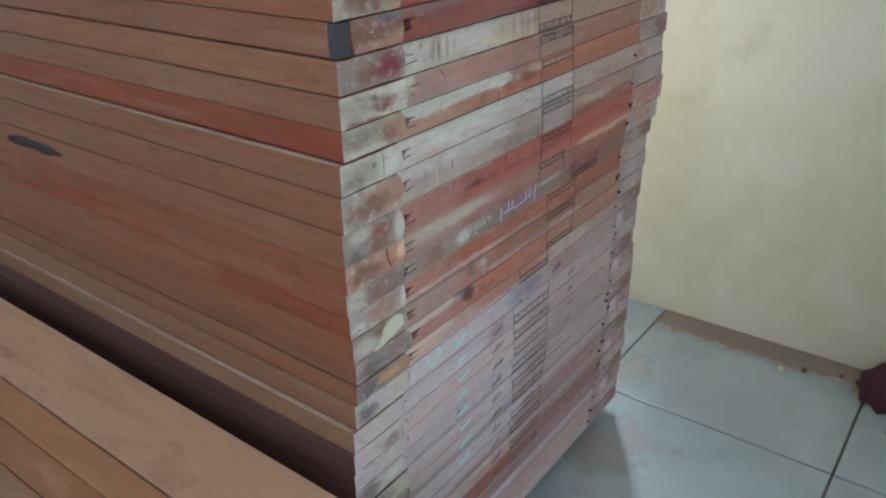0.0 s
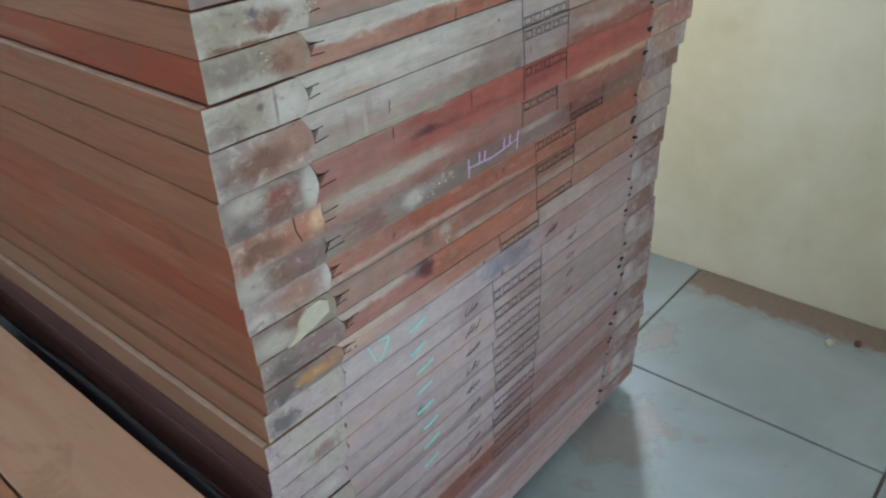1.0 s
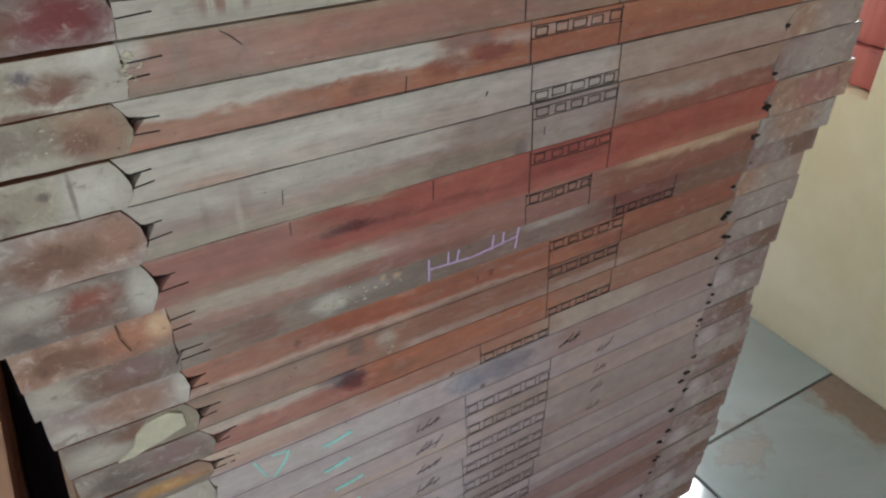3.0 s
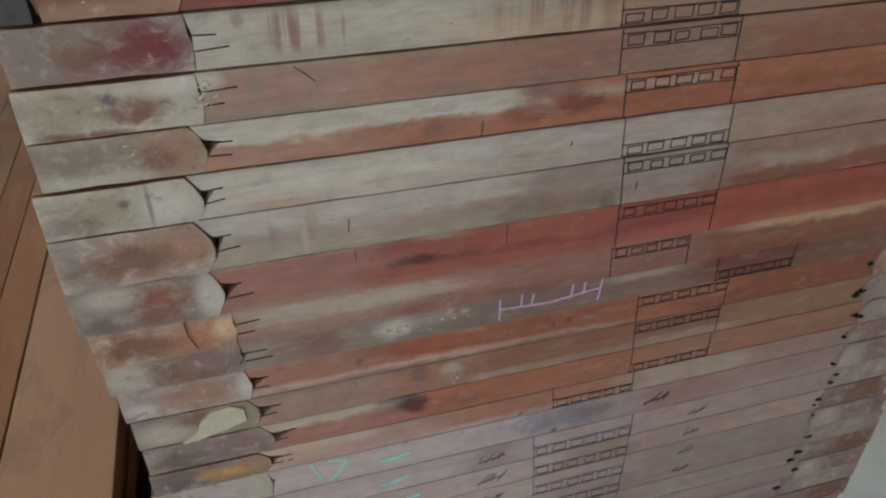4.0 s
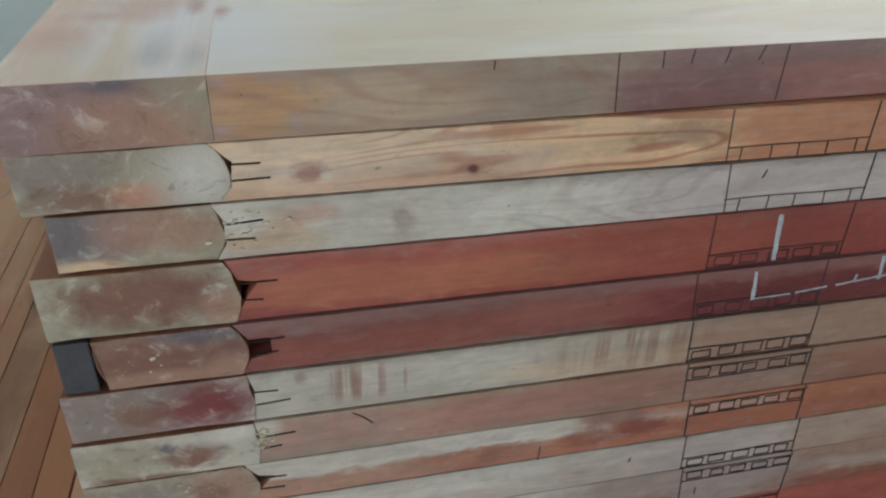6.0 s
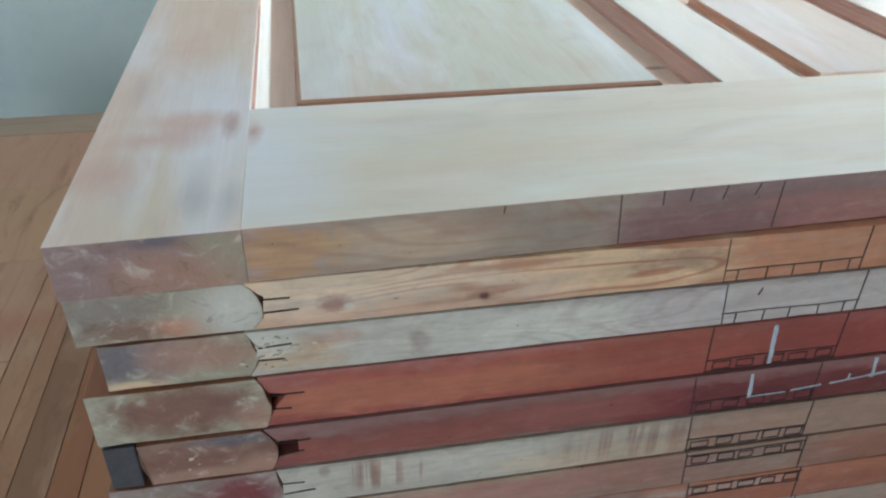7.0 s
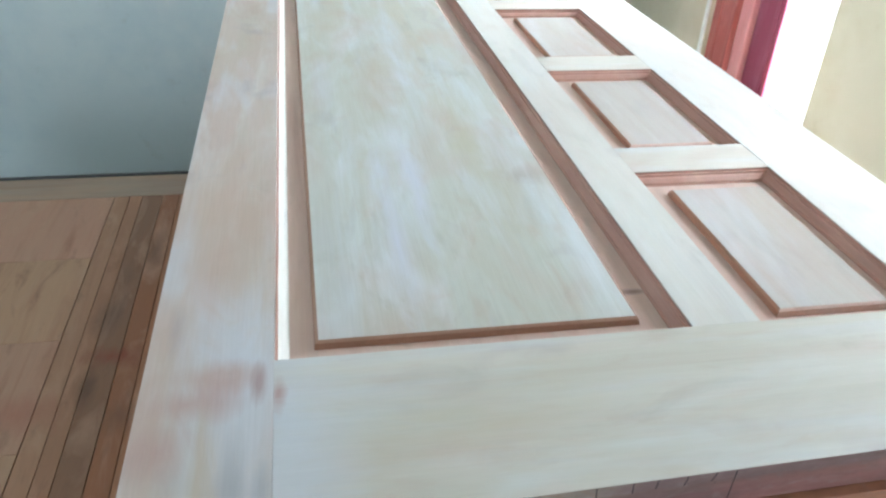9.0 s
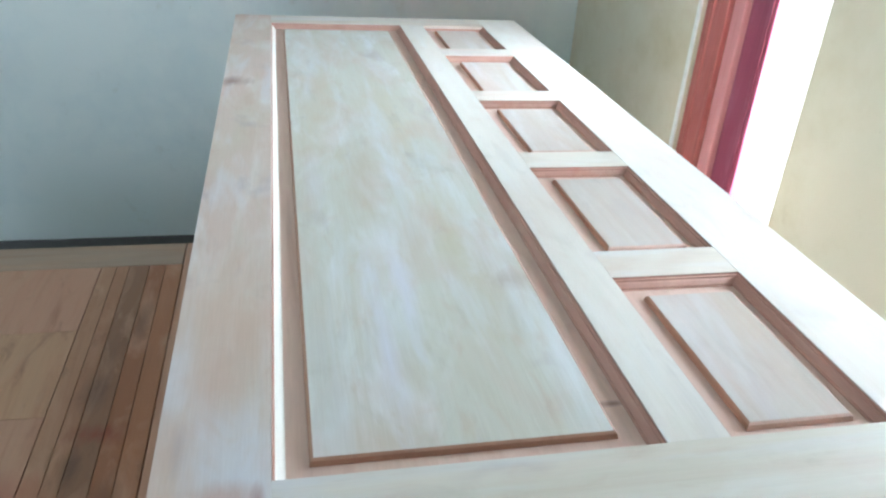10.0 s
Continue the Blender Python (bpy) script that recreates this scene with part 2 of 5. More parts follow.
def stile_end(name, spec, t):
    """The cross-cut end of a stile: a base colour with round patches (x, share of height, two radii) and grime."""
    base, *layers = spec.split()
    m = Mat(name, 0.68)
    co = m.t.nodes.new("ShaderNodeTexCoord").outputs["Object"]
    b1 = m.noise(m.place((26, 26, 36)), 1.0, 5, 0.62, 0.8)
    b2 = m.noise(m.place((60, 60, 80)), 1.0, 5, 0.68, 0.6)
    b3 = m.noise(m.place((150, 150, 170)), 1.0, 4, 0.65)
    g = m.noise(m.place((420, 420, 420)), 1.0, 3, 0.6)
    c = WOODS[base]
    c = m.mix(m.math("MULTIPLY", m.ramp(b1, 0.45, 0.7), 0.5), c, WOODS["pale"])
    c = m.mix(m.math("MULTIPLY", m.ramp(b1, 0.46, 0.3), 0.4), c, WOODS["grime"])
    sep = m.node("SeparateXYZ", Vector=co)
    for layer in layers:
        colour, rest = layer.split("@")
        x, f, rx, rf = (float(v) for v in rest.split(","))
        dx = m.math("DIVIDE", m.math("ADD", sep.outputs["X"], -x), rx)
        dz = m.math("DIVIDE", m.math("ADD", sep.outputs["Z"], -f * t), rf * t)
        dist = m.math("SQRT", m.math("ADD", m.math("MULTIPLY", dx, dx), m.math("MULTIPLY", dz, dz)), 0.0)
        dist = m.math("ADD", dist, m.math("ADD", m.math("MULTIPLY", m.math("ADD", b1, -0.5), 1.1), m.math("MULTIPLY", m.math("ADD", b2, -0.5), 1.3)))
        c = m.mix(m.math("MULTIPLY", m.ramp(dist, 1.4, 0.55), 0.85), c, WOODS[colour])
    c = m.mix(m.math("MULTIPLY", m.ramp(b2, 0.56, 0.74), 0.5), c, WOODS["white"])
    c = m.mix(m.math("MULTIPLY", m.ramp(b2, 0.4, 0.32), 0.45), c, WOODS["umber"])
    c = m.mix(m.math("MULTIPLY", m.ramp(b3, 0.70, 0.75), 0.6), c, WOODS["soot"])
    c = m.mix(1.0, c, m.math("ADD", m.math("MULTIPLY", b2, 0.7), 0.67), "MULTIPLY")
    c = m.mix(1.0, c, m.math("ADD", m.math("MULTIPLY", g, 0.16), 0.92), "MULTIPLY")
    m.color(c)
    m.bump(m.math("ADD", b2, m.math("MULTIPLY", g, 0.5)), 0.45, 0.0016)
    return m.m


def edge_wood(name):
    """The long edge of a stile: planed brown wood with rusty flames; the object's alpha makes it redder."""
    m = Mat(name, 0.55)
    i = m.info()
    s1 = m.noise(m.place((46, 2.2, 46)), 1.0, 6, 0.62, 0.8)
    s2 = m.noise(m.place((120, 5, 120)), 1.0, 4, 0.6, 0.2)
    b1 = m.noise(m.place((16, 3, 16)), 1.0, 5, 0.6, 1.0)
    b2 = m.noise(m.place((30, 7, 30)), 1.0, 6, 0.66, 0.8)
    b3 = m.noise(m.place((24, 10, 24)), 1.0, 6, 0.7, 0.6)
    g = m.noise(m.place((500, 14, 500)), 1.0, 3, 0.6)
    rings = m.noise(m.place((30, 1.5, 30)), 1.0, 2, 0.45, 0.4)
    figure = m.ramp(m.math("SINE", m.math("MULTIPLY", rings, 80.0), 0.0), 0.3, 0.98)
    c = m.mix(i.outputs["Random"], lin(152, 101, 73), lin(130, 93, 73))
    reach = m.node("SeparateXYZ", Vector=i.outputs["Color"]).outputs["X"]
    along = m.node("SeparateXYZ", Vector=m.t.nodes.new("ShaderNodeTexCoord").outputs["Object"]).outputs["Y"]
    past = m.math("ADD", m.math("ADD", along, m.math("MULTIPLY", reach, -2.2)), m.math("MULTIPLY", m.math("ADD", b2, -0.5), 1.6))
    flame = m.math("MULTIPLY", m.ramp(past, 0.25, -0.1), m.math("ADD", m.math("MULTIPLY", i.outputs["Alpha"], -1.0), 1.0))
    c = m.mix(flame, c, lin(142, 66, 44))
    c = m.mix(m.math("MULTIPLY", m.ramp(s1, 0.5, 0.62), 0.55), c, lin(146, 80, 50))
    c = m.mix(m.math("MULTIPLY", m.ramp(b2, 0.56, 0.68), 0.55), c, lin(108, 66, 48))
    c = m.mix(m.math("MULTIPLY", m.ramp(b1, 0.52, 0.66), 0.4), c, lin(156, 118, 92))
    c = m.mix(m.math("MULTIPLY", m.ramp(b3, 0.54, 0.68), 0.4), c, lin(118, 96, 82))
    c = m.mix(m.math("MULTIPLY", figure, 0.25), c, lin(116, 66, 44))
    c = m.mix(1.0, c, m.math("ADD", m.math("MULTIPLY", s2, 0.5), 0.75), "MULTIPLY")
    c = m.mix(1.0, c, m.math("ADD", m.math("MULTIPLY", g, 0.25), 0.87), "MULTIPLY")
    m.color(c)
    m.bump(m.math("ADD", s2, m.math("MULTIPLY", g, 0.5)), 0.25, 0.001)
    return m.m


def plain(name, color, rough=0.8, grain=60.0, amount=0.25):
    m = Mat(name, rough)
    n = m.noise(m.place((grain, grain, grain)), 1.0, 4, 0.6)
    m.color(m.mix(1.0, color, m.math("ADD", m.math("MULTIPLY", n, amount * 2), 1 - amount), "MULTIPLY"))
    m.bump(n, 0.2, 0.001)
    return m.m


def painted_wall(name, base, stain):
    m = Mat(name, 0.75)
    co = m.place((1, 1, 1), False)
    b1 = m.noise(co, 1.6, 5, 0.6, 0.4)
    b2 = m.noise(co, 7.0, 5, 0.65)
    b3 = m.noise(co, 26.0, 4, 0.6)
    f = m.noise(co, 160.0, 3, 0.6)
    c = m.mix(m.math("MULTIPLY", m.ramp(m.math("ADD", b1, m.math("MULTIPLY", m.math("ADD", b2, -0.5), 0.4)), 0.42, 0.66), 0.8), base, stain)
    c = m.mix(m.math("MULTIPLY", m.ramp(b2, 0.62, 0.76), 0.25), c, lin(176, 166, 130))
    c = m.mix(m.math("MULTIPLY", m.ramp(b3, 0.74, 0.8), 0.35), c, lin(140, 128, 100))
    m.color(c)
    m.bump(m.math("ADD", f, m.math("MULTIPLY", b2, 2.0)), 0.25, 0.002)
    return m.m


def floor_tile(name):
    """Glazed white tile, dusty brown in patches and along the wall."""
    m = Mat(name, 0.16)
    geo = m.t.nodes.new("ShaderNodeNewGeometry").outputs["Position"]
    sep = m.node("SeparateXYZ", Vector=geo)
    b1 = m.noise(geo, 3.2, 6, 0.62, 0.5)
    b2 = m.noise(geo, 14.0, 5, 0.65, 0.4)
    b3 = m.noise(geo, 60.0, 4, 0.65)
    wall = m.ramp(m.math("ADD", m.math("ADD", sep.outputs["X"], m.math("MULTIPLY", b1, 0.12)), m.math("MULTIPLY", b2, 0.14)), 1.395, 1.43)
    wall = m.math("MULTIPLY", wall, m.math("LESS_THAN", sep.outputs["Y"], Y0))
    dirt = m.math("MULTIPLY", m.ramp(m.math("ADD", b2, m.math("MULTIPLY", b1, 0.5)), 0.94, 1.04), 0.5)
    dirt = m.math("MAXIMUM", dirt, m.math("MULTIPLY", wall, 0.9))
    d = m.node("VectorMath", Vector=m.node("Mapping", Vector=geo, Location=(-11.6, -0.5, 0.0), Scale=(11.0, 11.0, 0.0)).outputs[0])
    d.operation = "LENGTH"
    heap = m.ramp(m.math("ADD", d.outputs["Value"], m.math("MULTIPLY", m.math("ADD", b2, -0.5), 3.5)), 0.7, 0.2)
    dirt = m.math("MAXIMUM", dirt, m.math("MULTIPLY", heap, 0.45))
    d = m.node("VectorMath", Vector=m.node("Mapping", Vector=geo, Location=(-5.0, 0.4, 0.0), Scale=(7.0, 9.0, 0.0)).outputs[0])
    d.operation = "LENGTH"
    heap = m.ramp(m.math("ADD", d.outputs["Value"], m.math("MULTIPLY", m.math("ADD", b2, -0.5), 3.0)), 0.9, 0.5)
    dirt = m.math("MAXIMUM", dirt, m.math("MULTIPLY", heap, 0.5))
    c = m.mix(m.ramp(b1, 0.35, 0.7), lin(176, 188, 191), lin(154, 166, 169))
    c = m.mix(dirt, c, m.mix(b3, lin(128, 104, 90), lin(156, 134, 118)))
    m.color(c)
    m.rough(m.math("ADD", m.math("MULTIPLY", dirt, 0.55), m.math("ADD", m.math("MULTIPLY", b1, 0.1), 0.04)))
    m.bump(m.math("ADD", m.math("MULTIPLY", dirt, 0.8), m.math("MULTIPLY", b3, 0.15)), 0.15, 0.001)
    return m.m


def glow(name, color, strength):
    m = bpy.data.materials.new(name)
    m.use_nodes = True
    t = m.node_tree
    t.nodes.clear()
    e, o = t.nodes.new("ShaderNodeEmission"), t.nodes.new("ShaderNodeOutputMaterial")
    e.inputs[0].default_value, e.inputs[1].default_value = color, strength
    t.links.new(e.outputs[0], o.inputs[0])
    return m


M_EDGE = edge_wood("stile_edge_wood")
# plum-dark: shade low in the gap put into the lower doors' edges
M_EDGE_SHADED = wood("shaded_edge_wood", "y", lin(94, 62, 58), pale=lin(116, 88, 80), dark=lin(70, 38, 36), streak=0.4, blotch=0.3, red=0.5)
M_BEARER = plain("weathered_timber", lin(62, 50, 44), 0.85, 30, 0.4)
M_FILL = plain("panel_core", lin(150, 110, 85))
PALE = dict(pale=lin(226, 228, 226), dark=lin(206, 180, 166), streak=0.06, blotch=0.5, red=0.3, rough=0.55, smudge=0.6)
M_TOP_Y = wood("sanded_wood_lengthwise", "y", lin(222, 218, 210), **dict(PALE, smudge=0.25, red=0.12))
M_TOP_L = wood("sanded_stile_wood", "y", lin(208, 190, 180), **dict(PALE, smudge=0.6), marks=(
    (0.09, 0.09, 0.03, 0.16, lin(214, 217, 224), 0.75), (0.06, 0.2, 0.03, 0.09, lin(212, 214, 222), 0.5),
    (0.022, 1.39, 0.035, 0.03, lin(140, 104, 92), 0.8), (0.097, 0.03, 0.007, 0.026, lin(168, 168, 172), 0.6), (0.077, 0.045, 0.008, 0.03, lin(176, 176, 180), 0.5),
    (0.036, 0.045, 0.012, 0.022, lin(188, 182, 184), 0.5), (0.037, 0.122, 0.03, 0.018, lin(192, 152, 142), 0.75), (0.055, 0.15, 0.03, 0.014, lin(196, 162, 150), 0.7),
    (0.023, 0.075, 0.022, 0.03, lin(190, 152, 144), 0.75), (0.02, 0.218, 0.006, 0.03, lin(178, 160, 158), 0.5), (0.073, 0.364, 0.02, 0.09, lin(198, 176, 160), 0.5), (0.074, 0.03, 0.012, 0.016, lin(172, 170, 174), 0.45),
    (0.093, 0.14, 0.005, 0.018, lin(172, 140, 138), 0.75), (0.04, 0.45, 0.05, 0.12, lin(206, 178, 160), 0.5)))
M_TOP_X = wood("sanded_wood_crosswise", "x", lin(218, 213, 202), **dict(PALE, smudge=0.4), marks=((0.115, 0.08, 0.04, 0.12, lin(214, 217, 224), 0.75), (0.108, 0.128, 0.006, 0.018, lin(184, 142, 138), 0.8), (0.25, 0.08, 0.08, 0.03, lin(208, 196, 170), 0.5), (0.63, 0.06, 0.14, 0.02, lin(206, 196, 178), 0.5)))
M_PANEL = wood("sanded_panel_wood", "y", lin(206, 207, 198), pale=lin(224, 228, 230), dark=lin(198, 195, 180), streak=0.07, blotch=0.8, red=0.6, rough=0.42, smudge=0.5, marks=(
    (0.232, 0.36, 0.016, 0.14, lin(216, 218, 230), 0.8), (0.272, 0.45, 0.012, 0.12, lin(218, 220, 232), 0.7), (0.431, 0.33, 0.014, 0.10, lin(226, 230, 232), 0.8), (0.158, 0.36, 0.02, 0.12, lin(198, 196, 194), 0.5),
    (0.262, 0.63, 0.02, 0.05, lin(224, 226, 230), 0.7), (0.363, 0.62, 0.026, 0.16, lin(196, 190, 164), 0.6), (0.39, 0.47, 0.02, 0.12, lin(192, 184, 162), 0.55), (0.255, 0.92, 0.03, 0.2, lin(190, 176, 150), 0.5),
    (0.345, 1.12, 0.03, 0.25, lin(200, 184, 156), 0.5), (0.2, 1.3, 0.04, 0.3, lin(200, 186, 164), 0.5), (0.174, 0.84, 0.014, 0.1, lin(208, 204, 206), 0.6), (0.412, 0.5, 0.02, 0.02, lin(168, 152, 140), 0.5)))
M_SMALL = wood("sanded_small_panel_wood", "y", lin(196, 188, 180), pale=lin(206, 204, 198), dark=lin(186, 160, 148), streak=0.08, blotch=0.5, red=0.5, rough=0.6, smudge=0.35)
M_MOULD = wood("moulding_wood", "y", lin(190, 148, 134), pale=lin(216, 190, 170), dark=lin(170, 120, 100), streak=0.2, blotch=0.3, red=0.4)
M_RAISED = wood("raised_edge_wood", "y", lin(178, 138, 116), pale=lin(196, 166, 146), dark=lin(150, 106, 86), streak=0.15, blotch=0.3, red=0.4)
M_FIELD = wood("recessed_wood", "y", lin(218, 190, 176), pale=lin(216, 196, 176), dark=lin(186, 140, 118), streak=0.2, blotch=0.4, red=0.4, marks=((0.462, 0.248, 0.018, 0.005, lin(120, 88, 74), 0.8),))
M_LOW = wood("plank_wood", "y", None, pale=lin(196, 158, 130), dark=lin(150, 96, 68), streak=0.14, blotch=0.55, red=0.4, stain=lin(112, 78, 60), stained=0.9, marks=(
    (-0.244, 1.175, 0.06, 0.035, lin(140, 74, 52), 0.8), (-0.275, 1.33, 0.03, 0.07, lin(100, 74, 60), 0.5), (-0.283, 1.07, 0.02, 0.06, lin(104, 78, 62), 0.7), (-0.262, 1.5, 0.02, 0.06, lin(112, 84, 68), 0.45),
    (-0.4, 1.0, 0.07, 0.06, lin(172, 108, 88), 0.6), (-0.21, 1.62, 0.02, 0.08, lin(110, 80, 62), 0.6), (-0.2, 0.98, 0.03, 0.05, lin(128, 92, 70), 0.6)))
M_LOW_X = wood("plank_wood_crosswise", "x", None, pale=lin(190, 150, 118), dark=lin(140, 84, 54), streak=0.35, blotch=0.35, red=0.3)
# red frame: haze, lit pink and shaded maroon are put into three colours
M_RED = wood("red_frame_wood", "z", lin(172, 96, 90), pale=lin(206, 146, 142), dark=lin(122, 48, 52), streak=0.25, blotch=0.25, red=0.5, rough=0.35)
M_RED_LIT = wood("lit_red_paint", "z", lin(206, 142, 142), pale=lin(220, 170, 172), dark=lin(160, 84, 88), streak=0.2, blotch=0.4, red=0.4, rough=0.4)
M_RED_SHADED = wood("shaded_red_paint", "z", lin(142, 66, 88), pale=lin(176, 118, 140), dark=lin(92, 34, 56), streak=0.2, blotch=0.4, red=0.4, rough=0.4)
M_EDGE_DULL = wood("dusty_edge_wood", "y", lin(150, 140, 130), pale=lin(170, 162, 152), dark=lin(120, 104, 92), streak=0.3, blotch=0.4, red=0.4)
M_EDGE_MAUVE = wood("mauve_edge_wood", "y", lin(142, 104, 80), pale=lin(156, 124, 102), dark=lin(122, 66, 44), streak=0.35, blotch=0.5, red=0.5)
M_PENCIL = plain("pencil", lin(52, 44, 46), 0.6)
M_PENCIL_FAINT = plain("faint_pencil", lin(92, 82, 86), 0.6)
M_PLUG = plain("blackened_wood", lin(64, 61, 66), 0.6, 90, 0.8)
M_DARK = plain("dark_gap", lin(30, 24, 22), 0.9)
M_WALL = painted_wall("cream_paint", lin(222, 215, 193), lin(206, 195, 163))
M_WALL_N = painted_wall("pale_paint", lin(216, 225, 223), lin(200, 214, 216))
M_CEIL = painted_wall("ceiling_paint", lin(225, 225, 220), lin(210, 210, 204))
M_LEDGE = plain("pale_ledge_wood", lin(176, 150, 132), 0.9, 40, 0.4)
M_LIT_PLASTER = plain("lit_plaster", lin(236, 238, 234), 0.8)
M_TILE = floor_tile("glazed_tile")
M_GROUT = plain("grout", lin(92, 84, 78), 0.9)
M_SKIRT = plain("dark_skirting_paint", lin(92, 90, 88), 0.5)


# ---- mesh helpers ----
def link(name, bm, mats, parent=None, at=(0, 0, 0)):
    me = bpy.data.meshes.new(name)
    bm.to_mesh(me)
    bm.free()
    for m in mats if isinstance(mats, (list, tuple)) else [mats]:
        me.materials.append(m)
    ob = new(name, me)
    ob.parent = parent
    ob.location = at
    return ob


def part(name, bm, mats, parent, label="", at=(0, 0, 0), color=None):
    ob = link(name, bm, mats, parent, at)
    if color:
        ob.color = color
    return tagged(ob, label)


def box(x0, x1, y0, y1, z0, z1, bevel=0.0, bm=None):
    bm = bm or bmesh.new()
    m = Matrix.LocRotScale(((x0 + x1) / 2, (y0 + y1) / 2, (z0 + z1) / 2), None, (x1 - x0, y1 - y0, z1 - z0))
    r = bmesh.ops.create_cube(bm, size=1.0, matrix=m)
    if bevel:
        es = {e for v in r["verts"] for e in v.link_edges}
        bmesh.ops.bevel(bm, geom=list(es), offset=bevel, segments=2, affect="EDGES", profile=0.6)
    return bm


def prism(profile, y0, y1, bevel=0.0):
    """A profile in x and z, drawn out along y."""
    bm = bmesh.new()
    a = [bm.verts.new((x, y0, z)) for x, z in profile]
    b = [bm.verts.new((x, y1, z)) for x, z in profile]
    bm.faces.new(a)
    bm.faces.new(b[::-1])
    n = len(profile)
    for i in range(n):
        bm.faces.new((a[i], b[i], b[(i + 1) % n], a[(i + 1) % n]))
    bmesh.ops.recalc_face_normals(bm, faces=bm.faces)
    if bevel:
        bmesh.ops.bevel(bm, geom=list(bm.edges), offset=bevel, segments=1, affect="EDGES")
    return bm


def stroke(bm, pts, width, y, lift=0.0006):
    """A drawn line on a face that looks to -y: flat strips from point to point (x, z)."""
    for (x0, z0), (x1, z1) in zip(pts, pts[1:]):
        d = Vector((x1 - x0, z1 - z0))
        if d.length < 1e-6:
            continue
        n = Vector((-d.y, d.x)).normalized() * width / 2
        e = d.normalized() * width / 2
        x0, z0, x1, z1 = x0 - e.x, z0 - e.y, x1 + e.x, z1 + e.y
        ring = ((x0 - n.x, z0 - n.y), (x1 - n.x, z1 - n.y), (x1 + n.x, z1 + n.y), (x0 + n.x, z0 + n.y))
        f = [bm.verts.new((x, y - lift, z)) for x, z in ring]
        k = [bm.verts.new((x, y + 0.0002, z)) for x, z in ring]
        bm.faces.new(f)
        for i in range(4):
            bm.faces.new((f[i], k[i], k[(i + 1) % 4], f[(i + 1) % 4]))
    return bm


def thing(name, label, category, at=(0, 0, 0), group=""):
    ob = new(name)
    ob.empty_display_size = 0.05
    ob.location = at
    return tagged(ob, label, category, group, "thing")


# ---- the room ----
def setting(name, bm, mats):
    return tagged(link(name, bm, mats), kind="structure")


def wall_with_openings(name, mat, x0, x1, y0, y1, top, holes, along):
    """A thick wall in pieces round its openings (from, to, sill, head)."""
    bm = bmesh.new()

    def piece(a, b, z0, z1):
        if z1 - z0 > 0.001 and b - a > 0.001:
            if along == "y":
                box(x0, x1, a, b, z0, z1, bm=bm)
            else:
                box(a, b, y0, y1, z0, z1, bm=bm)

    start, end = (y0, y1) if along == "y" else (x0, x1)
    for a, b, sill, head in sorted(holes):
        piece(start, a, -0.11, top)
        piece(a, b, -0.11, sill)
        piece(a, b, head, top)
        start = b
    piece(start, end, -0.11, top)
    return setting(name, bm, mat)


wall_with_openings("wall_east", M_WALL, WALL_X, WALL_X + THICK, WALL_S, WALL_N, CEIL, [WIN_A, WIN_B], "y")
wall_with_openings("wall_south", M_WALL, WALL_W, WALL_X + THICK, WALL_S - THICK, WALL_S, CEIL, [(DOORWAY[0], DOORWAY[1], -0.002, DOORWAY[2])], "x")
setting("wall_north", box(WALL_W, WALL_X + THICK, WALL_N, WALL_N + THICK, -0.11, CEIL), M_WALL_N)
wall_with_openings("wall_west", M_WALL_N, WALL_W - THICK, WALL_W, WALL_S - THICK, WALL_N + THICK, CEIL, [UNSEEN_WIN_W], "y")
# unseen screen, added to keep the doorway light off the south-east corner
setting("wall_partition", box(0.34, WALL_X - 0.001, -1.4, -1.28, -0.11, CEIL - 0.001), M_WALL)
setting("ceiling", box(WALL_W - THICK, WALL_X + THICK, WALL_S - THICK, WALL_N + THICK, CEIL, CEIL + 0.12), M_CEIL)
setting("baseboard", box(WALL_W, WALL_X, WALL_N - 0.018, WALL_N - 0.001, 0.002, 0.07, 0.003), M_SKIRT)
setting("ground", box(-40, 40, -40, 40, -0.3, -0.12), plain("bare_earth", lin(150, 132, 108)))
floor = setting("floor", box(WALL_W, WALL_X, WALL_S - THICK, WALL_N, -0.12, -0.004), M_GROUT)


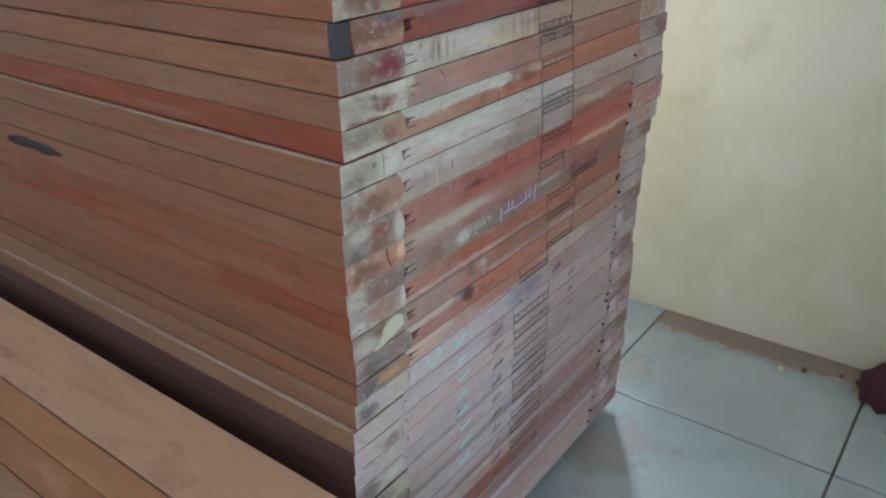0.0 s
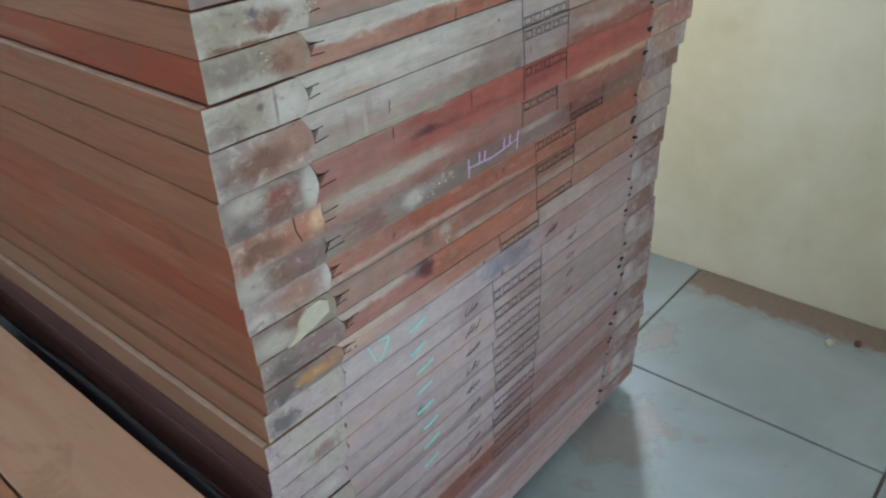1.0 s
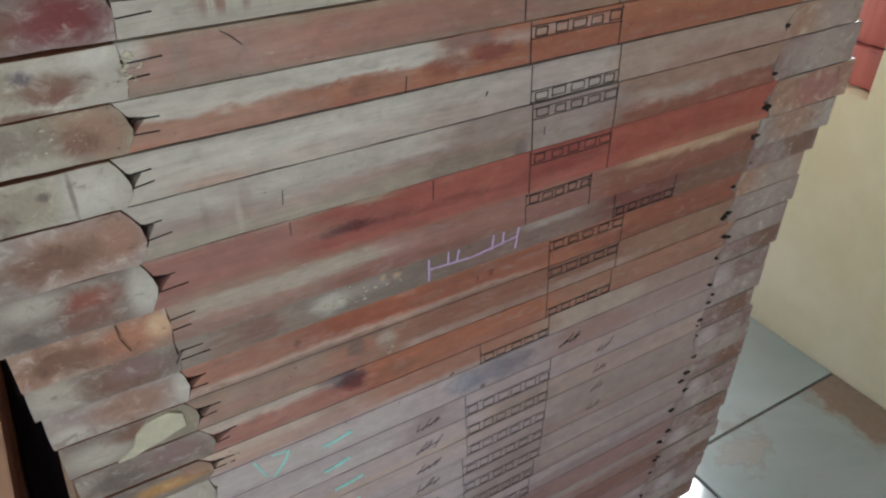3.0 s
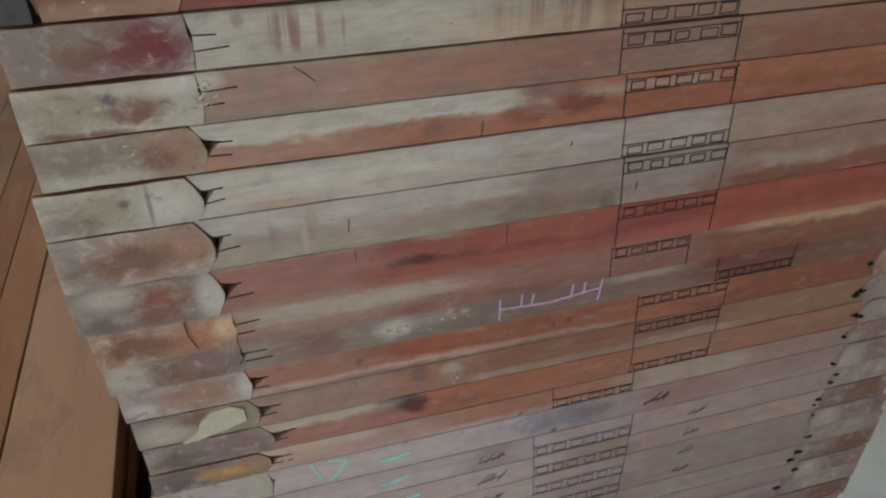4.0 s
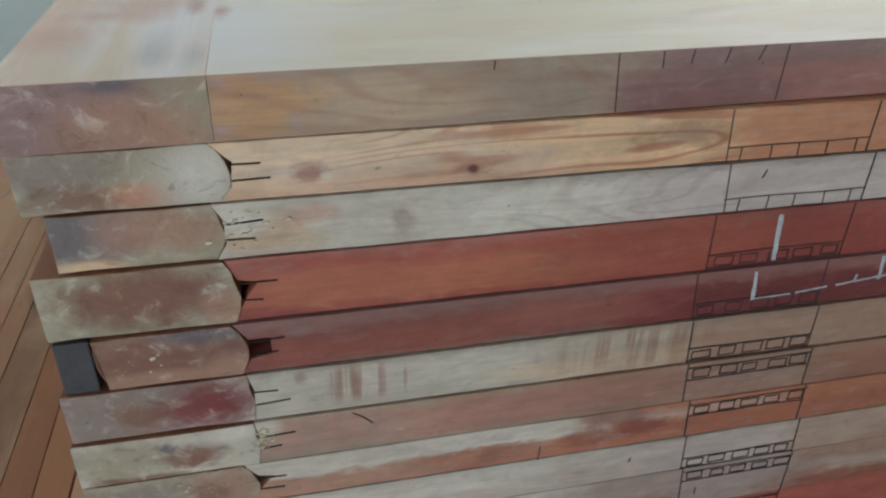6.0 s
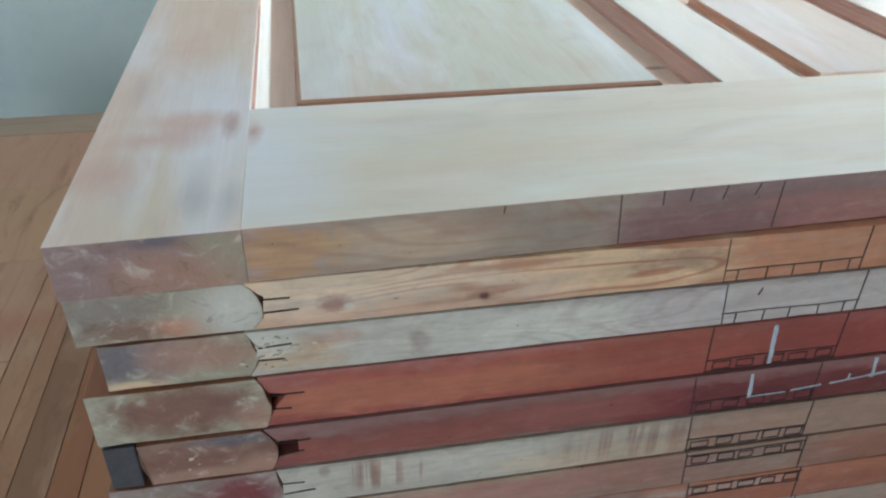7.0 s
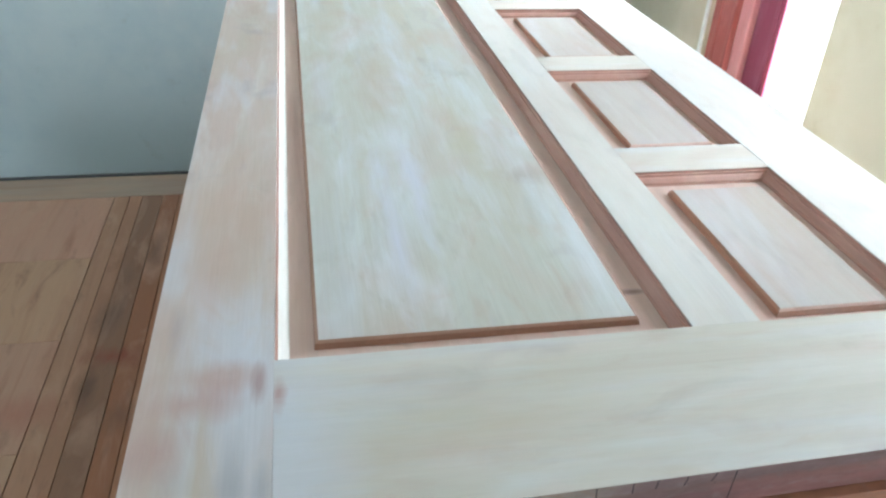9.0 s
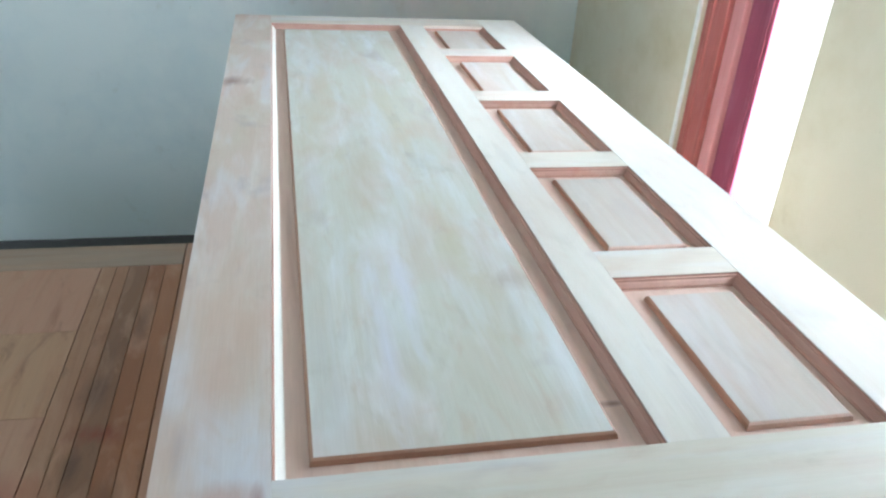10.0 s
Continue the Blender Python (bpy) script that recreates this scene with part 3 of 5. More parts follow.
def window_frame(win, name, near, far):
    """A red timber frame set in the wall's thickness, with its sill and the sash on its far side."""
    y0, y1, z0, z1 = win
    top = tagged(new(name), kind="structure")
    xa, xb, w = WALL_X + 0.055, WALL_X + THICK - 0.004, 0.075
    part("frame_post", box(xa, xb, y0 + 0.001, y0 + near, z0 + w, z1 - 0.001, 0.004), M_RED, top)
    part("frame_post", box(xa - 0.045, xb, y1 - 0.4 * far, y1 - 0.001, z0 + w, z1 - 0.001, 0.004), M_RED, top)
    part("stop_bead", box(xa - 0.05, xa - 0.02, y1 - 0.1 * far - 0.02, y1 - 0.1 * far, z0 + w, z1 - 0.08, 0.004), M_RED, top)
    part("inner_board", box(xa - 0.03, xb - 0.002, y1 - 0.6 * far, y1 - 0.4 * far - 0.001, z0 + w, z1 - 0.08, 0.006), M_RED_LIT, top)
    sash = part("sash", box(xa - 0.012, xa + 0.03, y1 - far, y1 - 0.6 * far - 0.001, z0 + w, z1 - 0.08, 0.005), M_RED_SHADED, top, "sash of the window, its shade put in as dark maroon")
    part("glazing_bead", box(xa - 0.017, xa - 0.0122, y1 - far + 0.012, y1 - far + 0.03, z0 + w + 0.004, z1 - 0.084, 0.002), M_RED_SHADED, sash)
    part("frame_head", box(xa, xb, y0 + near + 0.001, y1 - far - 0.0015, z1 - w, z1 - 0.001, 0.004), M_RED, top)
    part("window_sill", box(xa - 0.02, xb + 0.02, y0 + 0.001, y1 - 0.001, z0 + 0.001, z0 + w - 0.001, 0.004), M_RED, top)
    # added strip: the brightly lit plaster edge, put in as white
    part("plaster_bead", box(WALL_X - 0.007, WALL_X - 0.0005, y1 + 0.002, y1 + 0.022, z0 - 0.02, z1 + 0.02, 0.002), M_LIT_PLASTER, top, "lit plaster edge beside the frame, added as a white strip")


window_frame(WIN_A, "window_1", 0.118, 0.125)
window_frame(WIN_B, "window_2", 0.02, 0.30)
setting("backdrop", box(2.0, 2.05, -1.5, 5.5, -0.11, 4.5), glow("bright_day", (0.95, 1.0, 1.0, 1), 3.0))

# ---- the stack of doors ----
def soft(r, g, b):
    """A wood colour, a little greyed by dust."""
    m = (r + g + b) / 3
    return lin(*(m + (c - m) * 0.96 + d for c, d in ((r, 1), (g, -2), (b, 6))))


WOODS = {
    "tan": soft(164, 128, 102), "green": soft(156, 148, 120), "cream": soft(220, 188, 144), "pinkish": soft(190, 170, 152),
    "red": soft(166, 86, 64), "rose": soft(162, 98, 82), "maroon": soft(126, 58, 52), "brown": soft(130, 92, 70), "orange": soft(178, 112, 78),
    "grey": soft(138, 127, 110), "white": soft(202, 200, 182), "pale": soft(184, 179, 158), "peach": soft(186, 130, 96), "rosy": soft(168, 118, 104), "dark": soft(86, 42, 38), "soot": soft(50, 40, 36), "dust": soft(166, 154, 140),
    "grime": soft(112, 102, 90), "slate": soft(102, 97, 96), "blue": soft(130, 142, 150), "rust": soft(146, 80, 58), "umber": soft(126, 94, 70), "lilac": soft(182, 170, 164), "mauve": soft(142, 118, 108), "yellow": soft(196, 148, 80),
}
# from the top down: rail, then stile end
# full-height umber, mauve and pale bands put the light's rightward falloff into colour
RAILS = (
    "mauve b:pinkish@0.35,-0.2,1.2,0.08,0.34 b:green@0.5,-0.2,1.2,0.14,0.32 e:yellow@0.6,0.125,0.5,0.04,0.6 e:cream@0.35,0.2,0.45,0.06,0.5 figure:tan@0.3,0.08,0.34 b:brown@0.4,0.55,0.7,0.26,0.9 b:maroon@0.35,-0.2,0.5,0.33,0.9 b:rosy@0.6,-0.2,0.7,0.44,0.9 e:pinkish@0.4,0.66,0.6,0.1,0.4|"
    "cream b:pinkish@0.45,-0.2,0.6,0.1,0.3 b:white@0.3,0.4,1.2,0.1,0.26 figure:peach@0.55,0.19,0.36 figure:orange@0.7,0.3,0.42 b:peach@0.3,-0.2,0.2 e:peach@0.55,0.265,0.85,0.035,0.16 e:maroon@0.6,0.152,0.4,0.012,0.2 e:white@0.7,0.161,0.32,0.004,0.1 e:brown@0.5,0.245,0.27,0.012,0.14 e:dark@0.9,0.246,0.26,0.004,0.08 e:brown@0.5,0.38,0.6,0.035,0.3 b:orange@0.75,-0.2,1.2,0.41,0.9 b:peach@0.5,0.4,1.2,0.5,0.9|"
    "white b:pale@0.6,-0.2,1.2,0.0,0.22 e:yellow@0.5,0.118,0.4,0.04,0.4 e:white@0.85,0.112,0.6,0.02,0.3 e:peach@0.5,0.15,0.7,0.02,0.2 b:lilac@0.6,-0.2,1.2,0.34,0.9 figure:mauve@0.2,0.28,0.44 e:mauve@0.5,0.205,0.4,0.008,0.3 b:grey@0.5,0.85,1.2,0.25,0.6|"
    "red b:rosy@0.65,0.85,1.2 b:orange@0.7,0.1,0.7,0.1,0.34 b:rust@0.5,-0.2,1.2,0.3,0.5 b:maroon@0.5,-0.2,0.1 b:maroon@0.6,-0.2,1.2,0.43,0.9 b:rust@0.5,0.4,0.8,0.3,0.44 streak:maroon@0.2|"
    "maroon b:brown@0.45,-0.2,1.2,0.1,0.36 b:mauve@0.5,0.76,1.2 b:rust@0.5,0.05,0.6,0.1,0.27 b:rose@0.45,0.2,0.7,0.25,0.38 b:dark@0.5,-0.2,0.7,0.4,0.9 b:grey@0.6,-0.2,0.1,0.16,0.34 streak:dark@0.2|"
    "pale b:white@0.35,0.3,0.9,0.11,0.3 e:brown@0.55,0.136,0.82,0.005,0.14 scorch:rust@0.75,0.148,0.2 scorch:brown@0.5,0.148,0.19 e:rust@0.5,0.204,0.5,0.0016,0.3 scorch:brown@0.6,0.285,0.46 scorch:maroon@0.4,0.325,0.39 b:tan@0.8,-0.2,1.2,0.41,0.9 b:cream@0.35,-0.2,0.5,0.28,0.42 b:grey@0.6,0.93,1.2 b:umber@0.28,-0.4,1.4,0.32,0.95 b:pale@0.2,-0.4,1.4,0.0,0.22|"
    "tan e:white@0.95,0.108,0.85,0.014,0.35 b:rosy@0.5,0.15,0.85,0.12,0.45 b:grey@0.6,-0.2,0.12 b:green@0.5,0.9,1.2,0.1,0.3 b:grey@0.5,0.2,1.2,0.41,0.53 b:rust@0.5,-0.2,0.8,0.52,0.9 e:grey@0.5,0.14,0.5,0.006,0.4 b:umber@0.28,-0.4,1.4,0.32,0.95 b:pale@0.2,-0.4,1.4,0.0,0.22|"
    "orange b:white@0.95,0.5,1.2,0.0,0.34 b:pale@0.6,0.62,1.2,0.1,0.2 b:tan@0.5,0.1,0.5,0.1,0.32 e:maroon@0.85,0.385,0.55,0.024,0.34 e:mauve@0.8,0.36,0.85,0.024,0.2 e:rust@0.7,0.35,0.4,0.03,0.25 b:pinkish@0.85,0.72,0.9,0.38,0.5 b:rust@0.4,0.1,0.6,0.4,0.9 e:brown@0.6,0.265,0.3,0.01,0.2 b:rosy@0.5,-0.2,0.08,0.14,0.5 b:umber@0.28,-0.4,1.4,0.32,0.95 b:pale@0.2,-0.4,1.4,0.0,0.22|"
    "white b:pale@0.5,-0.2,1.2,0.0,0.3 b:pinkish@0.4,-0.2,0.5,0.1,0.4 e:peach@0.5,0.15,0.1,0.03,0.14 b:white@0.35,0.4,0.9,0.12,0.4 b:lilac@0.5,-0.2,1.2,0.38,0.53 b:tan@0.6,-0.2,1.2,0.52,0.9 b:rosy@0.4,-0.2,0.5,0.6,0.9 b:grey@0.4,0.93,1.2 b:umber@0.28,-0.4,1.4,0.32,0.95 b:pale@0.2,-0.4,1.4,0.0,0.22|"
    "dust b:white@0.55,0.6,1.2,0.0,0.34 b:green@0.6,-0.2,0.3 b:tan@0.4,0.3,0.5,0.1,0.4 e:brown@0.3,0.168,0.66,0.005,0.4 e:white@0.3,0.162,0.35,0.003,0.35 e:brown@0.2,0.137,0.6,0.003,0.4 e:grey@0.6,0.37,0.2,0.06,0.24 e:slate@0.8,0.424,0.12,0.009,0.16 b:lilac@0.5,-0.2,1.2,0.43,0.53 b:tan@0.7,0.55,1.2,0.53,0.9 b:rust@0.9,-0.2,0.5,0.53,0.9 b:white@0.5,0.35,0.6,0.54,0.64 b:umber@0.28,-0.4,1.4,0.32,0.95 b:pale@0.2,-0.4,1.4,0.0,0.22|"
    "rose b:rust@0.5,0.65,0.95,0.1,0.45 b:dark@0.6,0.4,0.55,0.24,0.9 e:dark@0.85,0.245,0.5,0.03,0.14 b:red@0.4,-0.2,0.4,0.1,0.3 b:green@0.8,0.94,1.2,0.0,0.3 b:tan@0.7,-0.2,0.12,0.1,0.5 b:maroon@0.7,0.4,1.2,0.44,0.53 b:red@0.6,0.1,1.2,0.52,0.9 b:peach@0.6,-0.2,0.15,0.58,0.9 b:red@0.35,-0.4,1.4,0.3,0.95 b:pale@0.2,-0.4,1.4,0.0,0.22|"
    "tan b:pale@0.7,0.5,0.9,0.1,0.34 b:rosy@0.6,-0.2,0.4 b:rosy@0.7,-0.2,1.2,0.28,0.44 b:brown@0.5,-0.2,0.25 b:rosy@0.6,-0.2,1.2,0.43,0.54 b:rust@0.7,-0.2,0.7,0.53,0.9 b:cream@0.7,0.75,1.2,0.56,0.8 b:umber@0.28,-0.4,1.4,0.32,0.95 b:pale@0.2,-0.4,1.4,0.0,0.22|"
    "grey spot:brown@0.6 e:brown@0.85,0.155,0.5,0.05,0.5 e:maroon@0.6,0.165,0.5,0.02,0.35 e:white@0.8,0.232,0.5,0.022,0.4 e:dust@0.7,0.27,0.62,0.03,0.26 e:cream@0.5,0.297,0.7,0.006,0.14 e:cream@0.5,0.283,0.75,0.004,0.12 b:mauve@0.6,-0.2,1.2,0.36,0.54 b:white@0.5,0.7,1.2,0.45,0.54 b:maroon@0.85,-0.2,1.2,0.545,0.655 b:brown@0.8,-0.2,1.2,0.65,0.9 b:umber@0.28,-0.4,1.4,0.32,0.95 b:pale@0.2,-0.4,1.4,0.0,0.22|"
    "orange b:rust@0.5,0.3,0.9,0.1,0.5 b:pinkish@0.95,0.1,0.24,0.0,0.46 b:grey@0.8,-0.2,0.08 b:rust@0.75,-0.2,1.2,0.52,0.9 b:peach@0.5,0.5,1.2,0.5,0.6 e:dark@0.7,0.197,0.55,0.004,0.14 e:dark@0.6,0.405,0.6,0.004,0.14 b:umber@0.28,-0.4,1.4,0.32,0.95 b:pale@0.2,-0.4,1.4,0.0,0.22|"
    "tan b:rosy@0.5,0.1,0.5,0.1,0.3 b:orange@0.4,0.3,0.8,0.2,0.5 b:grime@0.5,0.85,1.2,0.1,0.3 b:maroon@0.35,0.3,0.42,0.3,0.6 b:rust@0.5,0.5,1.2,0.33,0.6 b:pinkish@0.8,-0.2,0.25,0.3,0.62 e:grime@0.75,0.253,0.66,0.01,0.3 e:white@0.6,0.286,0.6,0.013,0.34 e:tan@0.7,0.285,0.3,0.03,0.3 b:tan@0.7,-0.2,1.2,0.6,0.9 streak:brown@0.4 b:umber@0.28,-0.4,1.4,0.32,0.95 b:pale@0.2,-0.4,1.4,0.0,0.22|"
    "orange b:white@0.7,0.7,1.2,0.0,0.215 b:rose@0.75,-0.2,0.7,0.0,0.26 e:slate@0.9,0.235,0.85,0.028,0.3 e:dark@0.85,0.25,0.55,0.016,0.36 e:brown@0.6,0.29,0.4,0.03,0.4 b:rosy@0.5,-0.2,0.4,0.37,0.9 b:tan@0.7,0.2,1.2,0.48,0.9 b:umber@0.28,-0.4,1.4,0.32,0.95 b:pale@0.2,-0.4,1.4,0.0,0.22|"
    "pinkish b:rosy@0.6,-0.2,0.7,0.1,0.26 b:cream@0.3,0.3,1.2,0.0,0.16 b:orange@0.75,0.2,1.2,0.27,0.5 b:lilac@0.4,-0.2,0.2 b:tan@0.5,0.6,1.2,0.2,0.3 b:pale@0.4,-0.2,1.2,0.46,0.62 b:mauve@0.5,-0.2,1.2,0.62,0.9 b:umber@0.28,-0.4,1.4,0.32,0.95 b:pale@0.2,-0.4,1.4,0.0,0.22|"
    "lilac b:white@0.4,0.2,0.9,0.0,0.3 e:blue@0.9,0.42,0.55,0.06,0.5 e:slate@0.5,0.45,0.6,0.03,0.25 e:soot@0.8,0.404,0.06,0.005,0.14 b:rosy@0.5,-0.2,1.2,0.5,0.62 b:tan@0.5,0.2,1.2,0.5,0.9 b:mauve@0.4,-0.4,1.4,0.4,0.95|lilac b:white@0.35,-0.2,0.6,0.0,0.3 b:mauve@0.5,-0.2,1.2,0.3,0.37 b:pinkish@0.6,0.3,1.2,0.52,0.9 b:mauve@0.4,-0.4,1.4,0.4,0.95|pinkish b:lilac@0.7,0.3,1.2,0.0,0.4 b:grey@0.5,-0.2,1.2,0.43,0.52 b:pinkish@0.7,-0.2,1.2,0.5,0.9 b:mauve@0.4,-0.4,1.4,0.4,0.95|"
    "lilac b:pinkish@0.5,0.4,1.2 b:dust@0.8,-0.2,1.2,0.52,0.9 b:mauve@0.4,-0.4,1.4,0.4,0.95|dust b:lilac@0.8,0.2,0.9,0.0,0.45 e:grime@0.7,0.22,0.5,0.008,0.3 b:tan@0.4,-0.2,0.5,0.5,0.9 b:mauve@0.4,-0.4,1.4,0.4,0.95|lilac b:tan@0.4,-0.2,0.5,0.0,0.3 b:dust@0.6,0.3,1.2,0.4,0.9 b:grey@0.5,-0.2,1.2,0.43,0.51 b:mauve@0.4,-0.4,1.4,0.4,0.95|dust b:mauve@0.5,-0.2,0.4 b:lilac@0.6,0.4,1.2,0.1,0.4 b:pinkish@0.5,0.2,1.2,0.5,0.9 b:mauve@0.4,-0.4,1.4,0.4,0.95|lilac b:mauve@0.6,-0.2,0.5,0.4,0.9 b:mauve@0.4,-0.4,1.4,0.4,0.95|"
    "mauve b:lilac@0.7,0.3,1.2,0.0,0.4 b:rosy@0.5,-0.2,1.2,0.45,0.9 b:mauve@0.4,-0.4,1.4,0.4,0.95|dust b:rosy@0.6,-0.2,0.6,0.25,0.9 b:brown@0.6,-0.2,0.4,0.4,0.9 b:mauve@0.4,-0.4,1.4,0.4,0.95|brown b:rust@0.5,0.2,0.8 b:mauve@0.6,0.6,1.2,0.0,0.25 b:mauve@0.4,-0.4,1.4,0.4,0.95|mauve b:rosy@0.5,0.3,0.9 b:slate@0.5,0.3,0.6,0.3,0.5 b:mauve@0.4,-0.4,1.4,0.4,0.95|lilac b:mauve@0.6,-0.2,0.5 b:mauve@0.4,-0.4,1.4,0.4,0.95|pinkish b:rosy@0.6,-0.2,0.7,0.2,0.9 b:mauve@0.5,0.5,1.2|lilac b:pinkish@0.6,-0.2,0.6 b:mauve@0.4,-0.4,1.4,0.4,0.95").split("|")
ENDS = (
    "tan mauve@0.06,0.5,0.05,0.7 mauve@0.008,0.55,0.03,0.7 peach@0.085,0.3,0.015,0.3 mauve@0.035,0.9,0.03,0.16 slate@0.058,0.93,0.012,0.12 green@0.092,0.6,0.018,0.5 tan@0.06,0.35,0.03,0.4|"
    "green grey@0.02,0.65,0.03,0.4 peach@0.062,0.24,0.022,0.2 umber@0.03,0.2,0.02,0.25 pale@0.09,0.5,0.024,0.6 white@0.094,0.5,0.014,0.5|"
    "green slate@0.008,0.6,0.02,0.42 cream@0.015,0.08,0.02,0.1 mauve@0.035,0.6,0.014,0.4 tan@0.06,0.6,0.03,0.35|"
    "green umber@0.062,0.58,0.046,0.44 brown@0.06,0.6,0.034,0.3 tan@0.1,0.3,0.012,0.3|umber brown@0.05,0.5,0.05,0.5 tan@0.1,0.2,0.016,0.25 slate@0.085,0.9,0.03,0.16 tan@0.055,0.15,0.04,0.14|"
    "mauve grey@0.02,0.5,0.02,0.5 umber@0.045,0.5,0.016,0.4 grey@0.062,0.8,0.03,0.2 dark@0.088,0.52,0.017,0.32 maroon@0.085,0.5,0.024,0.4|pale green@0.03,0.5,0.03,0.5 white@0.1,0.86,0.014,0.2 umber@0.07,0.45,0.02,0.26 slate@0.057,0.68,0.006,0.12 umber@0.04,0.06,0.03,0.08 brown@0.072,0.32,0.012,0.18|"
    "green tan@0.086,0.5,0.02,0.5 umber@0.076,0.42,0.012,0.3 pale@0.035,0.14,0.04,0.16 grey@0.03,0.6,0.03,0.3|pale green@0.04,0.5,0.03,0.4 white@0.085,0.5,0.018,0.4 grime@0.057,0.62,0.004,0.08 grey@0.073,0.5,0.0016,0.4 grey@0.02,0.25,0.02,0.25|"
    "dust grey@0.02,0.5,0.02,0.5 tan@0.07,0.5,0.042,0.5 umber@0.055,0.42,0.03,0.25 tan@0.095,0.55,0.012,0.4|grey rust@0.067,0.62,0.02,0.22 brown@0.064,0.3,0.024,0.2 white@0.104,0.45,0.012,0.45 grime@0.02,0.2,0.012,0.2 pale@0.03,0.75,0.02,0.2|"
    "tan peach@0.085,0.55,0.03,0.35 umber@0.035,0.45,0.025,0.3 cream@0.104,0.6,0.01,0.3|grey pale@0.018,0.5,0.02,0.5 umber@0.066,0.5,0.03,0.5 mauve@0.08,0.6,0.02,0.3|dust tan@0.065,0.5,0.03,0.4 white@0.106,0.5,0.008,0.4 white@0.015,0.3,0.012,0.2|"
    "grey pale@0.025,0.4,0.024,0.35 green@0.095,0.5,0.02,0.5 umber@0.06,0.7,0.02,0.2|grey mauve@0.08,0.6,0.03,0.35 grime@0.03,0.4,0.02,0.35|grey yellow@0.072,0.5,0.034,0.22 tan@0.095,0.7,0.016,0.25 slate@0.025,0.2,0.02,0.24 grime@0.02,0.6,0.02,0.3|"
    "pale lilac@0.06,0.5,0.03,0.4 slate@0.02,0.4,0.02,0.3|lilac pale@0.05,0.5,0.03,0.4|pale lilac@0.02,0.5,0.03,0.4 mauve@0.08,0.3,0.02,0.3|lilac pale@0.08,0.5,0.03,0.4|lilac white@0.08,0.5,0.02,0.3 grey@0.03,0.5,0.02,0.4|pale mauve@0.05,0.5,0.03,0.4|"
    "mauve lilac@0.05,0.5,0.03,0.4|lilac pale@0.05,0.5,0.03,0.4|lilac mauve@0.05,0.5,0.03,0.4|lilac grey@0.05,0.5,0.03,0.4|mauve lilac@0.05,0.5,0.03,0.4|lilac pale@0.05,0.5,0.03,0.4|pale mauve@0.05,0.5,0.03,0.4|lilac grey@0.04,0.5,0.03,0.4|lilac pale@0.06,0.5,0.03,0.4").split("|")
BOUNDS = [1.205, 1.168, 1.132, 1.096, 1.052, 1.013, 0.974, 0.937, 0.899, 0.861, 0.814, 0.768, 0.730, 0.697, 0.660, 0.623, 0.587, 0.557, 0.519, 0.483]
LOWEST = 0.036
BOUNDS += [0.483 + (LOWEST - 0.483) * i / 13 for i in range(1, 14)]
LEFT = [0, 0, 11, -4, -3, -7, -9, -9, -17, -18, -19, -15, -14, -10, -7, -5, -7, -11, -20, -22, -24, -24, -26, -26, -25, -24, -24, -23, -23, -22, -22, -21]
RIGHT = [870, 872, 876, 872, 874, 878, 884, 896, 892, 904, 914, 902, 894, 882, 889, 881, 884, 871, 876, 868, 876, 884, 887, 881, 884, 880, 876, 880, 872, 868, 866, 862]
FRONT = [4, -2, -3, -4, -6, -7, -8, -8, -7, -6, -5, -2, 2, 4, 5, 5, 6, 6, 6, 6, 6, 7, 7, 7, 7, 7, 7, 7, 8, 8, 8, 8]
REDDER = {4: 0.8, 7: 0.05, 11: 0.55, 12: 0.12, 13: 0.25, 14: 0.7}
REACH = {11: 0.35, 12: 0.42, 13: 0.2, 14: 0.25}  # how far the red runs along the edge, as a share
LENGTH, STILE = 2.09, 0.112
RIGHT_JOINT = 0.767  # where the rails meet the far stiles


# wider cracks under some doors
GAPS = {1: 0.0006, 3: 0.0008, 4: 0.0012, 5: 0.0010, 7: 0.0016, 8: 0.0009, 10: 0.0008, 13: 0.001, 15: 0.0014, 18: 0.0006, 21: 0.0007, 24: 0.0006}


def nose(i):
    """How far door i's stiles are cut back at the lower and upper edge, the heights of the flat between, and the crack under the door."""
    rnd = random.Random(500 + i)
    k = 0.25 if i in (5, 6, 11, 12) else 1.0 if i < 17 else 0.3
    return k * rnd.uniform(0.003, 0.009), k * rnd.uniform(0.004, 0.013), rnd.uniform(0.2, 0.32), rnd.uniform(0.6, 0.7), GAPS.get(i, 0.0003)


def coped_stile(w, t, cut, mirrored=False):
    """A stile's section: the inner edge is moulded to a blunt nose."""
    low, high, f0, f1, g = cut
    r = random.Random(int(1e6 * (low + high)))
    u = lambda v: r.uniform(0, v)
    under = [(w * k / 6, g + u(0.0009)) for k in range(1, 6)]
    over = [((w - high) * k / 6, t - 0.0004 - u(0.0009)) for k in range(5, 0, -1)]
    outer = [(u(0.0005), t - 0.001 - u(0.001)), (u(0.0006), 0.5 * t), (u(0.0005), g + 0.001 + u(0.001))]
    p = [(u(0.0012), g)] + under + [(w - low, g), (w - u(0.0012), f0 * t), (w + u(0.0008), 0.5 * (f0 + f1) * t), (w - 0.0005 - u(0.0015), f1 * t), (w - 0.45 * high - u(0.001), 0.5 * (f1 + 1) * t + u(0.0012)), (w - high, t - 0.0004)] + over + [(u(0.0012), t - 0.0004)] + outer
    return [(-x, z) for x, z in p][::-1] if mirrored else p


